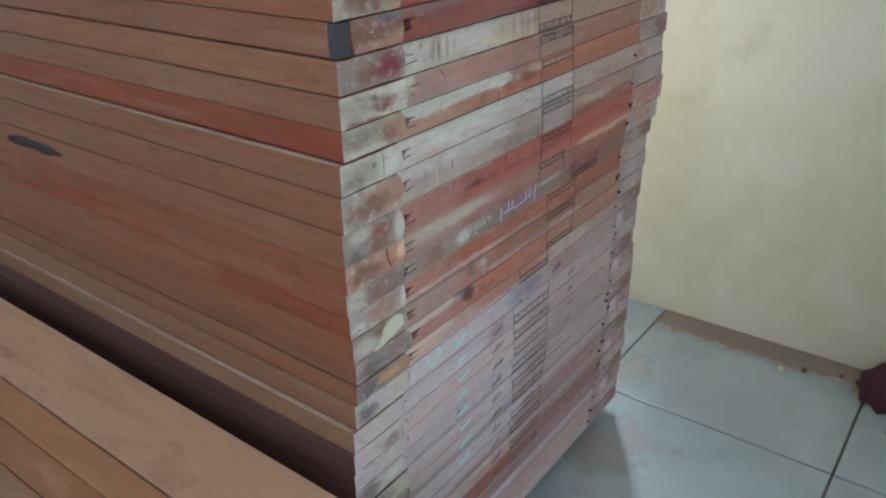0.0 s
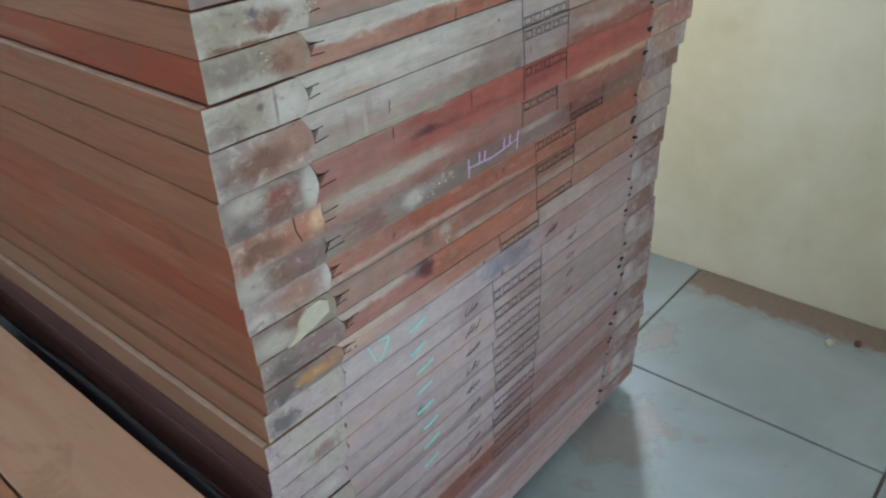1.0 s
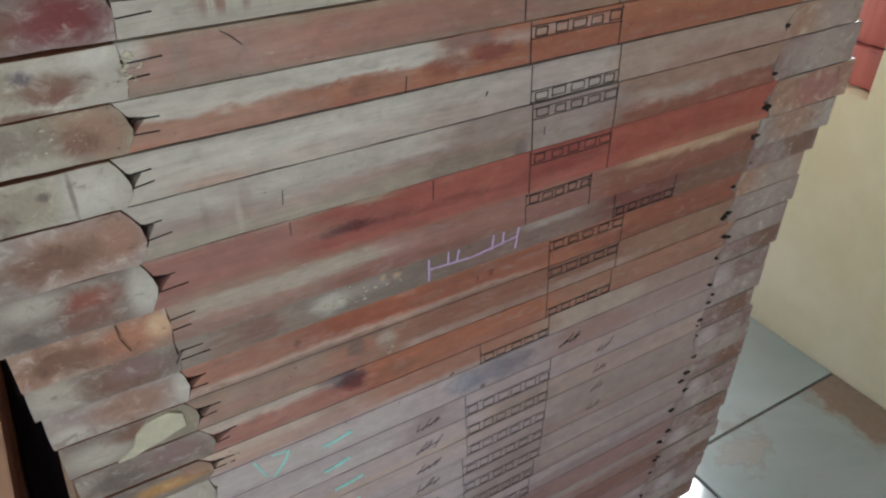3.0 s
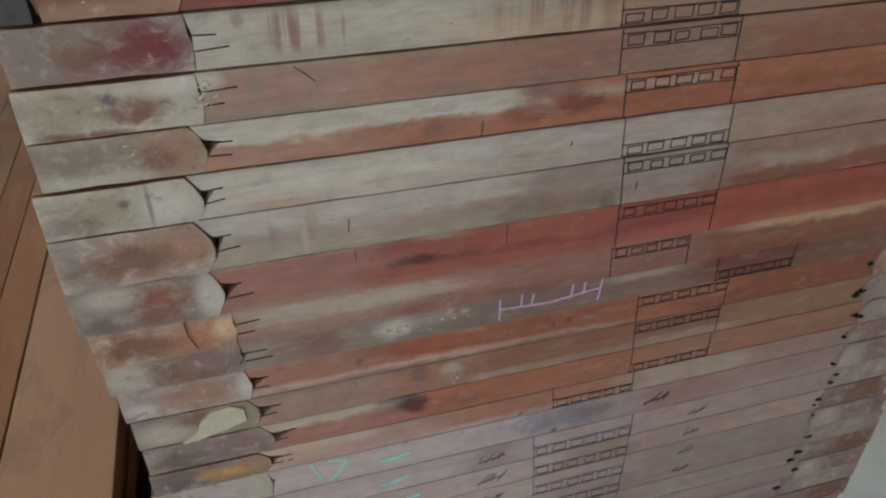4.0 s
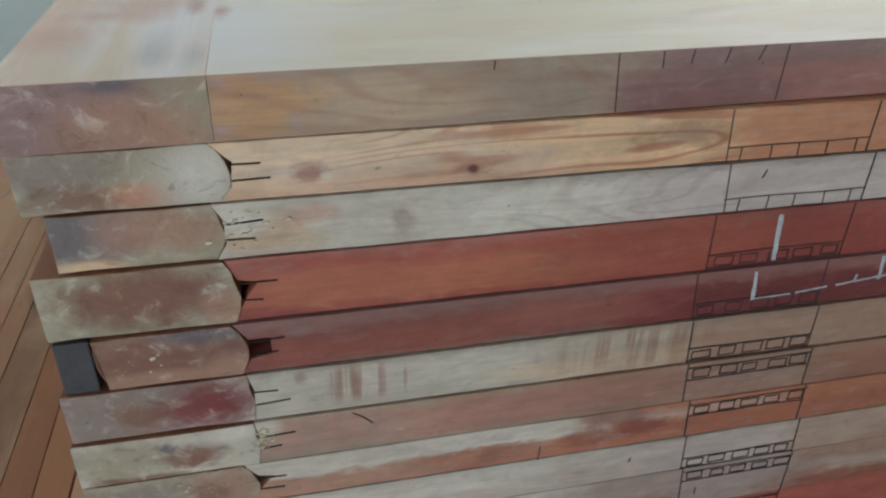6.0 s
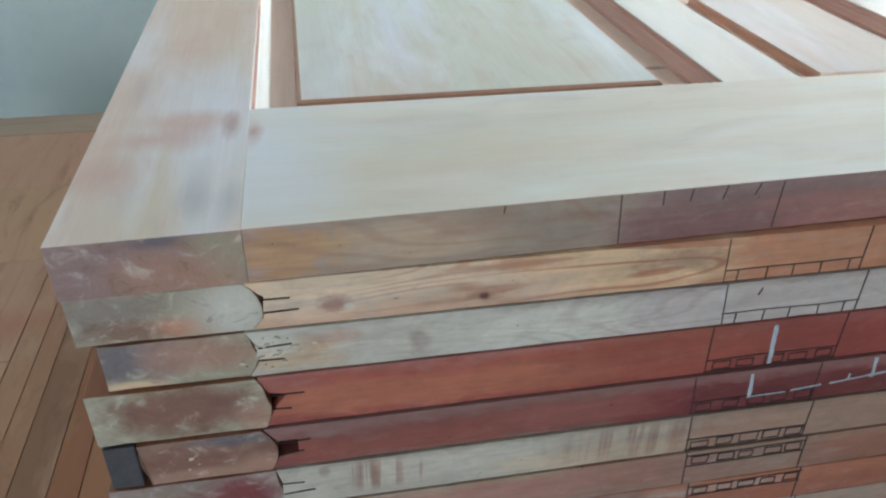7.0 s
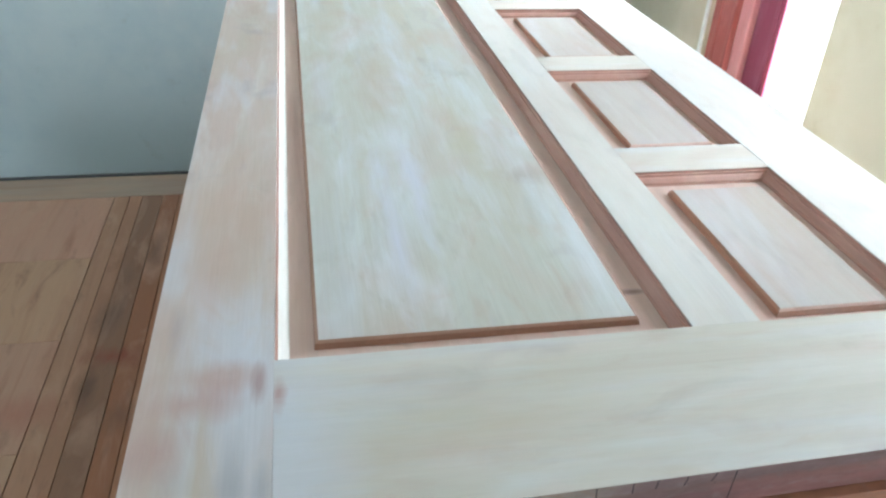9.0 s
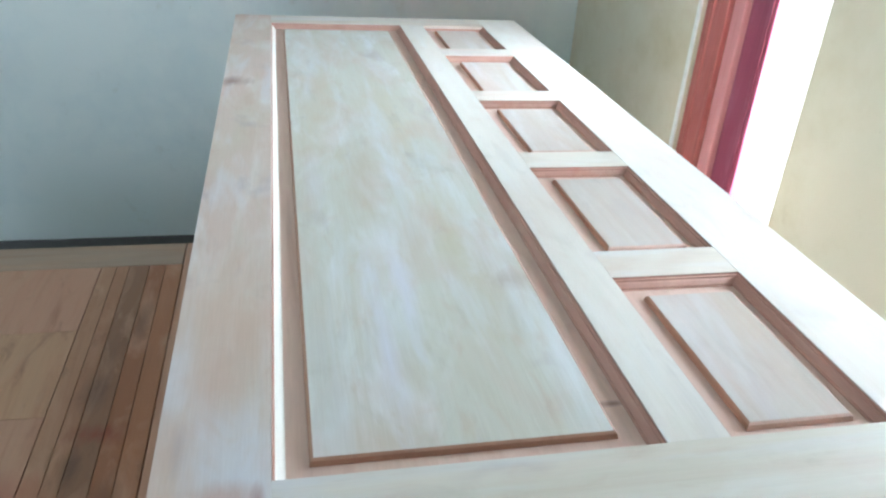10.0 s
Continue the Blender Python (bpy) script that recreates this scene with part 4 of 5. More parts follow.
def coped_rail(a, b, t, gap, cut, square=False, seed=0):
    """A rail's section between two stiles: it follows their noses, with the gap that the cope leaves at mid height."""
    low, high, f0, f1, g = cut
    e = 0.0002
    if square:
        hole = [(a + e, f1 * t), (a + 0.0135, f1 * t), (a + 0.0135, 0.36 * t), (a + e, f0 * t)]
    else:
        hole = [(a + e - 0.1 * high, (f1 + 0.05) * t), (a + gap, (f1 - 0.01) * t), (a + gap * 0.4, 0.5 * (f0 + f1) * t), (a + e, (f0 + 0.03) * t)]
    far = [(b - e, f0 * t), (b - gap * 0.7, 0.5 * (f0 + f1) * t), (b - e, f1 * t)]
    n = 34
    worn = lambda k: max(0.0, 0.0009 * noise.noise((k * 0.45, seed * 3.7, 0.0))) + 0.0003 * abs(noise.noise((k * 1.9, seed * 5.1, 3.0)))
    under = [(a - low + e + (b - a + 2 * low - 2 * e) * k / n, g + (worn(k) if 0 < k < n else 0)) for k in range(n + 1)]
    o = 0.001 if gap > 0.005 else e
    over = [(b + high - e + (a - b - 2 * high + e + o) * k / n, t - 0.0004 - (worn(k + 50) if 0 < k < n else 0)) for k in range(n + 1)]
    return under + far + over + hole


def front_material(ob, end_slot):
    """Faces that look to -y take another material slot."""
    for f in ob.data.polygons:
        if f.normal.y < -0.3:
            f.material_index = end_slot
    return ob


def stacked_door(i, label):
    z0, z1 = BOUNDS[i + 1], BOUNDS[i]
    t = z1 - z0
    w = (RIGHT[i] - LEFT[i]) / 1000
    door = thing("wooden_door", label, "door", (LEFT[i] / 1000, FRONT[i] / 1000, z0), "doors in the tall stack")
    m_rail, m_end = rail_wood("rail_wood", RAILS[i], t, 1.0 if i < 16 else 0.5, LEFT[i] / 1000), stile_end("stile_end_grain", ENDS[i], t)
    rnd = random.Random(i)
    sl = 0.091 if i == 2 else STILE + rnd.uniform(-0.004, 0.004)
    end = (REACH.get(i, 1.0), 1, 1, REDDER.get(i, rnd.uniform(0.85, 1.0)))
    skew, cut = rnd.uniform(-0.0015, 0.0015), nose(i)
    sr = w + LEFT[i] / 1000 - (RIGHT_JOINT - 0.006 * max(0, i - 23)) + rnd.uniform(-0.005, 0.005)
    if i == 4:
        # the corner of this one has broken away
        bm = prism([(x if x > 0.0215 else 0.0216 + 0.004 * (z < 0.5 * t), z) for x, z in coped_stile(sl, t, cut)], skew, 0.014, 0.0003)
        bm2 = prism(coped_stile(sl, t, cut), 0.0142, LENGTH, 0.0004)
        me = bpy.data.meshes.new("rest")
        bm2.to_mesh(me)
        bm.from_mesh(me)
        bm2.free()
    else:
        bm = prism(coped_stile(sl, t, cut), skew, LENGTH, 0.0004)
    front_material(part("stile", bm, [M_EDGE if i < 17 else M_EDGE_MAUVE if i < 19 else M_EDGE_SHADED, m_end], door, color=end), 1)
    if i in (8, 18):
        # the door above stands back here, and a pale strip runs along the ledge
        part("dusty_ledge", box(0.0006, 0.0072, 0.004, LENGTH, t - 0.0006, t + 0.0003), M_LEDGE, door, "pale strip along the edge")
    if i == 4:
        part("corner_plug", box(0.0005, 0.0205, skew + 0.001, 0.0138, 0.001, t - 0.001, 0.0008), M_PLUG, door, "blackened plug at the broken corner")
    front_material(part("stile", prism(coped_stile(sr, t, cut, True), -skew, LENGTH, 0.0004), [M_EDGE_DULL, M_FAR_ENDS[(i * 7) % 5 if i < 15 else 3 + i % 3]], door, at=(w, 0, 0), color=end), 1)
    gap = rnd.uniform(0.013, 0.016) if i in (13, 14, 15) else rnd.choice((0.0005, 0.002)) if i in (1, 2, 5, 6, 11, 12) else rnd.uniform(0.008, 0.013) if i < 17 else rnd.choice((0.001, 0.003))
    rail_part = part("bottom_rail", prism(coped_rail(sl, w - sr, t, gap, cut, i == 4, i), 0.001, 0.165, 0.0003), m_rail, door)
    if 0 < i < 17:
        for f in (0.36, 0.63):
            n = rnd.uniform(0.012, 0.024)
            part("saw_cut", stroke(bmesh.new(), [(sl + 0.001, f * t), (sl + n, (f + rnd.uniform(-0.02, 0.05)) * t)], 0.0009, 0.001), M_DARK, rail_part)
    for n in range((1, 1, 2, 2)[i % 4] if i > 7 else 0):
        bm = bmesh.new()
        x, z, r = w - sr + rnd.uniform(-0.008, 0.006), t * rnd.uniform(0.2, 0.8), rnd.uniform(0.0014, 0.0036)
        ring = [(x + r * 2.0 * math.cos(math.tau * q / 7) * rnd.uniform(0.3, 1.3), z + r * math.sin(math.tau * q / 7) * rnd.uniform(0.3, 1.3)) for q in range(7)]
        fr = [bm.verts.new((px, -abs(skew) - 0.0005, pz)) for px, pz in ring]
        bk = [bm.verts.new((px, 0.002, pz)) for px, pz in ring]
        bm.faces.new(fr)
        for q in range(7):
            bm.faces.new((fr[q], bk[q], bk[(q + 1) % 7], fr[(q + 1) % 7]))
        part("dark_notch", bm, M_DARK, rail_part)
    part("top_rail", box(sl + 0.002, w - sr - 0.002, LENGTH - 0.11, LENGTH, 0.001, t - 0.001), M_FILL, door)
    part("panel", box(sl + 0.003, w - sr - 0.003, 0.167, LENGTH - 0.112, 0.008, t - 0.008), M_FILL, door)
    return door


M_FAR_ENDS = [stile_end("far_stile_end_grain", spec, 0.038) for spec in ("tan rosy@-0.06,0.5,0.04,0.6", "tan dust@-0.04,0.4,0.04,0.6", "dust tan@-0.07,0.6,0.04,0.6", "mauve dust@-0.06,0.5,0.05,0.8", "mauve umber@-0.03,0.5,0.03,0.5", "mauve lilac@-0.09,0.3,0.02,0.6")]
doors = []
for i in range(1, 32):
    doors.append(stacked_door(i, "unpainted solid wood panel door lying flat in a tall stack"))

# ---- pencil and chalk on the ends ----
M_CHALK_W = plain("white_chalk", lin(176, 186, 196), 0.9, 400, 0.5)
M_CHALK_T = plain("teal_chalk", lin(160, 222, 214), 0.9)
M_CHALK_P = plain("violet_chalk", lin(206, 178, 220), 0.9)
M_GLUE = plain("dried_glue", lin(200, 194, 172), 0.5, 90, 0.3)
ALL = {i + 1: d for i, d in enumerate(doors)}


def on(i, x):
    """x of the world on door i."""
    return x - LEFT[i] / 1000


def layout_block(i, xa, xb, row, boxes=5, ticks=False):
    """Pencil lines across the rail's end with a row of small mortise boxes."""
    rnd = random.Random(200 + i)
    t = BOUNDS[i] - BOUNDS[i + 1]
    a, b = on(i, xa), on(i, xb)
    w = 0.0006 if i < 5 else 0.0008
    tall = 1.0 if i < 17 else 1.45
    j = lambda v=0.0006: rnd.uniform(-v, v)

    def line(name, *pts):
        part(name, stroke(bmesh.new(), pts, w * rnd.uniform(0.8, 1.25), 0.001), M_PENCIL if i < 17 else M_PENCIL_FAINT, ALL[i])

    line("pencil_line", (a + 0.0012 + j(0.0008), 0.001), (a - 0.0012 + j(0.0008), t - 0.001))
    line("pencil_line", (b + j(0.001), 0.001), (b + j(0.001) - 0.001, t - 0.001))
    z = 0.004 if row == "low" else t - 0.0135
    base = z + 0.006 if ticks else z - 0.002
    line("pencil_line", (a, base + j()), (a * 0.7 + b * 0.3, base + j()), (a * 0.3 + b * 0.7, base + j()), (b, base + j()))
    step = (b - a) / boxes
    if not ticks:
        line("pencil_line", (a, z + 0.009 * tall + j()), (a * 0.6 + b * 0.4, z + 0.009 * tall + j()), (b, z + 0.0092 * tall + j()))
    for k in range(boxes):
        x = a + step * (k + 0.22) + j(0.0014)
        if ticks:
            line("pencil_tick", (x + step * 0.3, z - 0.003), (x + step * 0.3 + j(), z + 0.006))
        else:
            bw, bh = step * rnd.uniform(0.58, 0.74), 0.0074 * tall + j(0.001)
            line("pencil_box", (x, z + j(0.0004)), (x + bw, z + j()), (x + bw + j(), z + bh), (x + j(), z + bh + j(0.0003)), (x, z))


BLOCKS = ((1, 0.410, 0.512, "low"), (2, 0.415, 0.520, "low"), (3, 0.412, 0.516, "low"), (4, 0.408, 0.508, "low"), (5, 0.411, 0.511, "low"),
          (6, 0.415, 0.516, "high"), (7, 0.423, 0.523, "high"), (8, 0.428, 0.529, "low"), (9, 0.434, 0.533, "high"), (10, 0.436, 0.534, "high"), (11, 0.437, 0.518, "high"),
          (12, 0.560, 0.650, "low"), (13, 0.479, 0.580, "high"), (14, 0.482, 0.580, "high"), (15, 0.484, 0.578, "low"), (16, 0.398, 0.492, "low"))
for i, xa, xb, row in BLOCKS:
    layout_block(i, xa, xb, row, 5, i < 3)
for i in range(18, 28):
    layout_block(i, 0.382 + 0.002 * (i % 3) - 0.006 * (i > 24), 0.502 - 0.004 * (i > 22) * (i - 21), "low", 6)


def scribble(i, x, name, mat, width, size, seed, lines=4):
    """A short unreadable scrawl: a few slanted bars."""
    rnd = random.Random(seed)
    t = BOUNDS[i] - BOUNDS[i + 1]
    bm = bmesh.new()
    for k in range(lines):
        px = on(i, x) + size * k / lines
        stroke(bm, [(px, t * rnd.uniform(0.25, 0.4)), (px + size * rnd.uniform(0.1, 0.5), t * rnd.uniform(0.5, 0.75))], width, 0.001)
    stroke(bm, [(on(i, x), t * 0.35), (on(i, x) + size, t * 0.5)], width, 0.001)
    part(name, bm, mat, ALL[i])


for i in range(18, 28):
    scribble(i, 0.318, "pencil_scrawl", M_PENCIL_FAINT, 0.0008, 0.03, 300 + i)
scribble(17, 0.512, "pencil_scrawl", M_PENCIL, 0.0011, 0.03, 299)
for i in (18, 19, 20, 21):
    scribble(i, 0.575, "pencil_scrawl", M_PENCIL_FAINT, 0.0005, 0.022, 330 + i, 3)

for i, width, pts in ((6, 0.001, ((0.168, 0.92), (0.174, 0.8), (0.181, 0.62))), (11, 0.0011, ((0.058, 0.95), (0.059, 0.6), (0.064, 0.25))), (12, 0.0011, ((0.094, 0.35), (0.101, 0.7))), (7, 0.0009, ((0.304, 0.02), (0.305, 0.36))),
                      (8, 0.0012, ((0.381, 0.52), (0.382, 0.6))), (9, 0.0008, ((0.196, 0.35), (0.197, 0.6))), (10, 0.0008, ((0.331, 0.55), (0.331, 0.95))),
                      (13, 0.001, ((0.388, 0.5), (0.389, 0.62))), (2, 0.0009, ((0.439, 0.66), (0.441, 0.8))), (9, 0.0009, ((0.448, 0.3), (0.448, 0.45))), (16, 0.0016, ((0.36, 0.1), (0.364, 0.16))), (10, 0.0008, ((0.2, 0.7), (0.2, 0.95)))):
    part("pencil_tick", stroke(bmesh.new(), [(on(i, x), f * (BOUNDS[i] - BOUNDS[i + 1])) for x, f in pts], width * 0.75, 0.001 if pts[0][0] > 0.115 else -0.0012), M_PENCIL, ALL[i])


def chalk(i, mat, lines, width, label):
    """Chalk strokes: (x, height as a share of the door's thickness) pairs, ragged where the chalk skipped."""
    t = BOUNDS[i] - BOUNDS[i + 1]
    rnd = random.Random(400 + i)
    for pts in lines:
        bm = bmesh.new()
        pts = [Vector((on(i, x), f * t)) for x, f in pts]
        line = [pts[0]]
        for p, q in zip(pts, pts[1:]):
            n = max(2, int((q - p).length / 0.0035))
            line += [p.lerp(q, (k + 1) / n) for k in range(n)]
        rows = []
        for k, p in enumerate(line):
            d = (line[min(k + 1, len(line) - 1)] - line[max(k - 1, 0)]).normalized()
            o = Vector((-d.y, d.x)) * width * 0.5
            l, r = p + o * rnd.uniform(0.45, 1.05), p - o * rnd.uniform(0.45, 1.05)
            rows.append([bm.verts.new((c.x, y, c.y)) for c, y in ((l, 0.0012), (l, 0.0003), (r, 0.0003), (r, 0.0012))])
        for u, v in zip(rows, rows[1:]):
            for k in range(3):
                bm.faces.new((u[k], u[k + 1], v[k + 1], v[k]))
        bmesh.ops.recalc_face_normals(bm, faces=bm.faces)
        part("chalk_stroke", bm, mat, ALL[i], label)


for i in range(17, 25):
    x = 0.21 + 0.002 * (i - 17) + 0.004 * ((i * 5) % 3 - 1)
    chalk(i, M_CHALK_T, [[(x, 0.42), (x + 0.014, 0.46), (x + 0.03 + 0.003 * (i % 2), 0.56)]], 0.0058, "teal chalk stroke")
chalk(17, M_CHALK_T, [[(0.140, 0.92), (0.151, 0.22)], [(0.158, 0.9), (0.175, 0.84), (0.171, 0.5), (0.157, 0.1)]], 0.0032, "teal chalk mark")
chalk(12, M_CHALK_P, [[(0.331, 0.5), (0.38, 0.42), (0.433, 0.62)], [(0.331, 0.1), (0.331, 0.85)], [(0.352, 0.45), (0.352, 0.9)], [(0.362, 0.45), (0.364, 0.85)],
                      [(0.402, 0.45), (0.404, 0.95)], [(0.415, 0.5), (0.416, 0.95)], [(0.431, 0.2), (0.434, 0.98)]], 0.0022, "violet chalk mark")
chalk(3, M_CHALK_W, [[(0.460, 0.9), (0.463, 0.08)]], 0.0036, "white chalk stroke")
chalk(4, M_CHALK_W, [[(0.451, 0.92), (0.4535, 0.3)], [(0.5545, 0.44), (0.5525, 0.95)]], 0.0036, "white chalk stroke")
chalk(4, M_CHALK_W, [[(0.4535, 0.32), (0.483, 0.34)], [(0.487, 0.345), (0.512, 0.4)], [(0.519, 0.41), (0.556, 0.5), (0.598, 0.62)], [(0.534, 0.44), (0.5345, 0.6)]], 0.0017, "thin white chalk line")


def flake(i, x, w, mat, name, label, seed, bits=1, lean=0.5, height=0.42):
    """Dried glue on the end of a door: thin irregular bits."""
    rnd = random.Random(seed)
    t = BOUNDS[i] - BOUNDS[i + 1]
    bm = bmesh.new()
    for n in range(bits):
        share = 1 if bits == 1 else rnd.uniform(0.0005, 0.0022) / w
        cx = on(i, x) + (0 if bits == 1 else rnd.gauss(0, 0.3) * w)
        cz = t * (0.5 if bits == 1 else min(0.85, max(0.15, rnd.gauss(0.55, 0.2))))
        ring = []
        for k in range(9):
            a = math.tau * k / 9
            z = cz + (t * height * share if bits == 1 else w * 0.5 * share) * math.sin(a) * rnd.uniform(0.6, 1.05)
            ring.append((cx + w * (0.5 if bits == 1 else 1.0) * share * math.cos(a) * rnd.uniform(0.6, 1.1) + lean * (z - cz), z))
        lift = rnd.uniform(0.0002, 0.0005)
        top = [bm.verts.new((px, -lift, pz)) for px, pz in ring]
        low = [bm.verts.new((px, 0.0012, pz)) for px, pz in ring]
        bm.faces.new(top)
        for k in range(9):
            bm.faces.new((top[k], low[k], low[(k + 1) % 9], top[(k + 1) % 9]))
    bmesh.ops.recalc_face_normals(bm, faces=bm.faces)
    tagged(part(name, bm, mat, ALL[i], label), kind="" if bits == 1 else "stuff")


for i, x, w, seed, bits in ((2, 0.112, 0.034, 8, 26), (6, 0.106, 0.018, 9, 34), (7, 0.053, 0.006, 11, 4), (4, 0.05, 0.008, 12, 6), (14, 0.288, 0.014, 13, 9), (12, 0.232, 0.03, 14, 14), (12, 0.262, 0.05, 21, 12), (16, 0.118, 0.016, 16, 7)):
    flake(i, x, w, M_GLUE, "glue_crust", "crusty smear of dried glue", seed, bits, 0.2)


def wedge_flake(i):
    """A broken triangular skin of dried glue on the stile's end."""
    tt = BOUNDS[i] - BOUNDS[i + 1]
    ring = [(on(i, x), f * tt) for x, f in ((0.031, 0.03), (0.046, 0.34), (0.050, 0.62), (0.061, 0.9), (0.078, 0.97), (0.089, 0.8), (0.090, 0.4), (0.066, 0.2), (0.044, 0.05))]
    part("glue_flake", prism(ring, -0.0026, 0.001, 0.0002), M_GLUE, ALL[i], "pale cream flake of dried glue")


wedge_flake(14)


def side_stain(i, y, w, seed):
    """A dark knot on the long edge of a stile, sunk flush with it."""
    rnd = random.Random(seed)
    t = BOUNDS[i] - BOUNDS[i + 1]
    bm = bmesh.new()
    ring = [(y + w * 0.5 * math.cos(math.tau * k / 16) * rnd.uniform(0.75, 1.05), t * (0.5 + 0.34 * math.sin(math.tau * k / 16) * rnd.uniform(0.5, 1.0))) for k in range(16)]
    hub = bm.verts.new((-0.0014, y, 0.5 * t))
    rim = [bm.verts.new((0.0004, py, pz)) for py, pz in ring]
    for k in range(16):
        bm.faces.new((hub, rim[(k + 1) % 16], rim[k]))
    bmesh.ops.recalc_face_normals(bm, faces=bm.faces)
    part("dark_knot", bm, M_RESIN, ALL[i], "dark resinous knot")


M_KNOT = plain("knot_wood", lin(112, 80, 68), 0.55, 60, 0.5)
M_RESIN = plain("resin", lin(50, 40, 44), 0.5, 50, 0.5)
side_stain(10, 0.72, 0.22, 3)

# ---- the top door, face up ----
TOP_W, TOP_T = 0.87, BOUNDS[0] - BOUNDS[1]
top_door = thing("wooden_door", "pale sanded panel door lying face up on the tall stack", "door", (0, FRONT[0] / 1000, BOUNDS[1]), "doors in the tall stack")
XA, XB, XC, XD = 0.104, 0.484, 0.553, 0.742
YA, YB = 0.167, 1.988
PITCH, OPEN = 0.3862, 0.313
t = TOP_T
m_rail, m_end = rail_wood("rail_wood", RAILS[0], t), stile_end("stile_end_grain", ENDS[0], t)
front_material(part("stile", box(0, XA, 0, LENGTH, 0.0006, t, 0.0005), [M_TOP_L, m_end], top_door), 1)
front_material(part("stile", box(XD, TOP_W, 0, LENGTH, 0.0006, t, 0.0005), [M_TOP_Y, m_end], top_door), 1)
front_material(part("bottom_rail", box(XA + 0.0001, XD - 0.0001, 0.0006, YA, 0.0006, t - 0.0001, 0.0003), [M_TOP_X, m_rail], top_door), 1)
part("top_rail", box(XA + 0.0004, XD - 0.0004, YB, LENGTH, 0.0006, t - 0.0003, 0.0008), M_TOP_X, top_door)
part("mullion", box(XB, XC, YA + 0.0002, YB - 0.0002, 0.0006, t - 0.0002, 0.0004), M_TOP_Y, top_door)
for k in range(4):
    y = YA + OPEN + PITCH * k
    part("cross_rail", box(XC + 0.0002, XD - 0.0002, y, y + PITCH - OPEN, 0.0006, t - 0.0002, 0.0004), M_TOP_X, top_door)

for pts in (((0.332, 0.0015), (0.330, t - 0.001)), ((0.439, 0.002), (0.440, t - 0.0015)), ((0.3585, 0.72 * t), (0.358, t - 0.001)),
            ((0.3765, 0.76 * t), (0.3775, t - 0.001)), ((0.399, 0.74 * t), (0.401, t - 0.001)), ((0.421, 0.76 * t), (0.424, t - 0.001)), ((0.256, 0.85 * t), (0.2565, t - 0.001))):
    part("pencil_line", stroke(bmesh.new(), pts, 0.0008, 0.001), M_PENCIL, top_door)


def sticking(x0, x1, y0, y1, top, floor_z, w):
    """The moulded border inside an opening: it falls in a step and a slope to the panel."""
    bm = bmesh.new()
    levels = ((0, top - 0.001), (0.0, top - 0.0035), (0.22 * w, top - 0.004), (0.25 * w, top - 0.0065), (0.5 * w, top - 0.0085), (0.82 * w, floor_z + 0.0035), (0.86 * w, floor_z + 0.001), (w, floor_z))
    rings = []
    for d, z in levels:
        rings.append([bm.verts.new(p) for p in ((x0 + d, y0 + d, z), (x1 - d, y0 + d, z), (x1 - d, y1 - d, z), (x0 + d, y1 - d, z))])
    for a, b in zip(rings, rings[1:]):
        for i in range(4):
            bm.faces.new((a[i], a[(i + 1) % 4], b[(i + 1) % 4], b[i]))
    return bm


def raised(x0, x1, y0, y1, z0, z1, edge):
    """A raised panel field: steep moulded edges and a flat top."""
    bm = bmesh.new()
    rings = []
    for d, z in ((0, z0), (edge * 0.3, z0 + (z1 - z0) * 0.75), (edge, z1)):
        rings.append([bm.verts.new(p) for p in ((x0 + d, y0 + d, z), (x1 - d, y0 + d, z), (x1 - d, y1 - d, z), (x0 + d, y1 - d, z))])
    for a, b in zip(rings, rings[1:]):
        for i in range(4):
            bm.faces.new((a[i], a[(i + 1) % 4], b[(i + 1) % 4], b[i]))
    bm.faces.new(rings[-1])
    return bm


# light put into colour: left edges browner, small panels' other edges paler
def shaded_side_slot(ob, slot, near_slot):
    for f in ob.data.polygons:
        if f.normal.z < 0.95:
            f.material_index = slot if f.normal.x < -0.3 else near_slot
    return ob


def lit_bead_slot(ob, slot):
    """Left bead, which looks to +x: the windows' light put in as paler wood."""
    for f in ob.data.polygons:
        if abs(f.normal.x) > 0.3 and f.center.x < 0.3 and f.center.x < XA + 0.05:
            f.material_index = slot
    return ob


def panel_set(x0, x1, y0, y1, left, right, near, far, name, m_face):
    p = part(name, box(x0 - 0.004, x1 + 0.004, y0 - 0.004, y1 + 0.004, 0.004, t - 0.016), M_FIELD, top_door)
    # the bead towards the windows takes a paler, lit colour
    lit_bead_slot(part("moulding", sticking(x0 + 0.0006, x1 - 0.0006, y0 + 0.0006, y1 - 0.0006, t, t - 0.0158, 0.012), [M_MOULD, M_TOP_Y], p), 1)
    shaded_side_slot(part("raised_field", raised(x0 + left, x1 - right, y0 + near, y1 - far, t - 0.016, t - 0.008, 0.004), [m_face, M_RAISED, M_FIELD], p), 1, 1 if name == "long_panel" else 2)


panel_set(XA, XB, YA, YB, 0.034, 0.038, 0.028, 0.042, "long_panel", M_PANEL)
for k in range(5):
    panel_set(XC, XD, YA + PITCH * k, YA + PITCH * k + OPEN - (0.03 if k == 4 else 0), 0.034, 0.028, 0.022, 0.034, "small_panel", M_SMALL)

# the lower end of the top door was sawn a little out of square
for ob in [c for c in bpy.data.objects if c.parent == top_door]:
    for v in ob.data.vertices:
        if v.co.y < 0.003:
            v.co.y += 0.021 * v.co.x - 0.009

# ---- bearers under the stack ----
bearer = tagged(link("timber_bearer", box(0.0, 0.835, -0.045, 0.045, -0.0172, 0.0175, 0.004), M_BEARER, at=(0.006, 0.094, 0.018)), "rough timber bearer lying on the floor under the stack", "timber", "bearers")
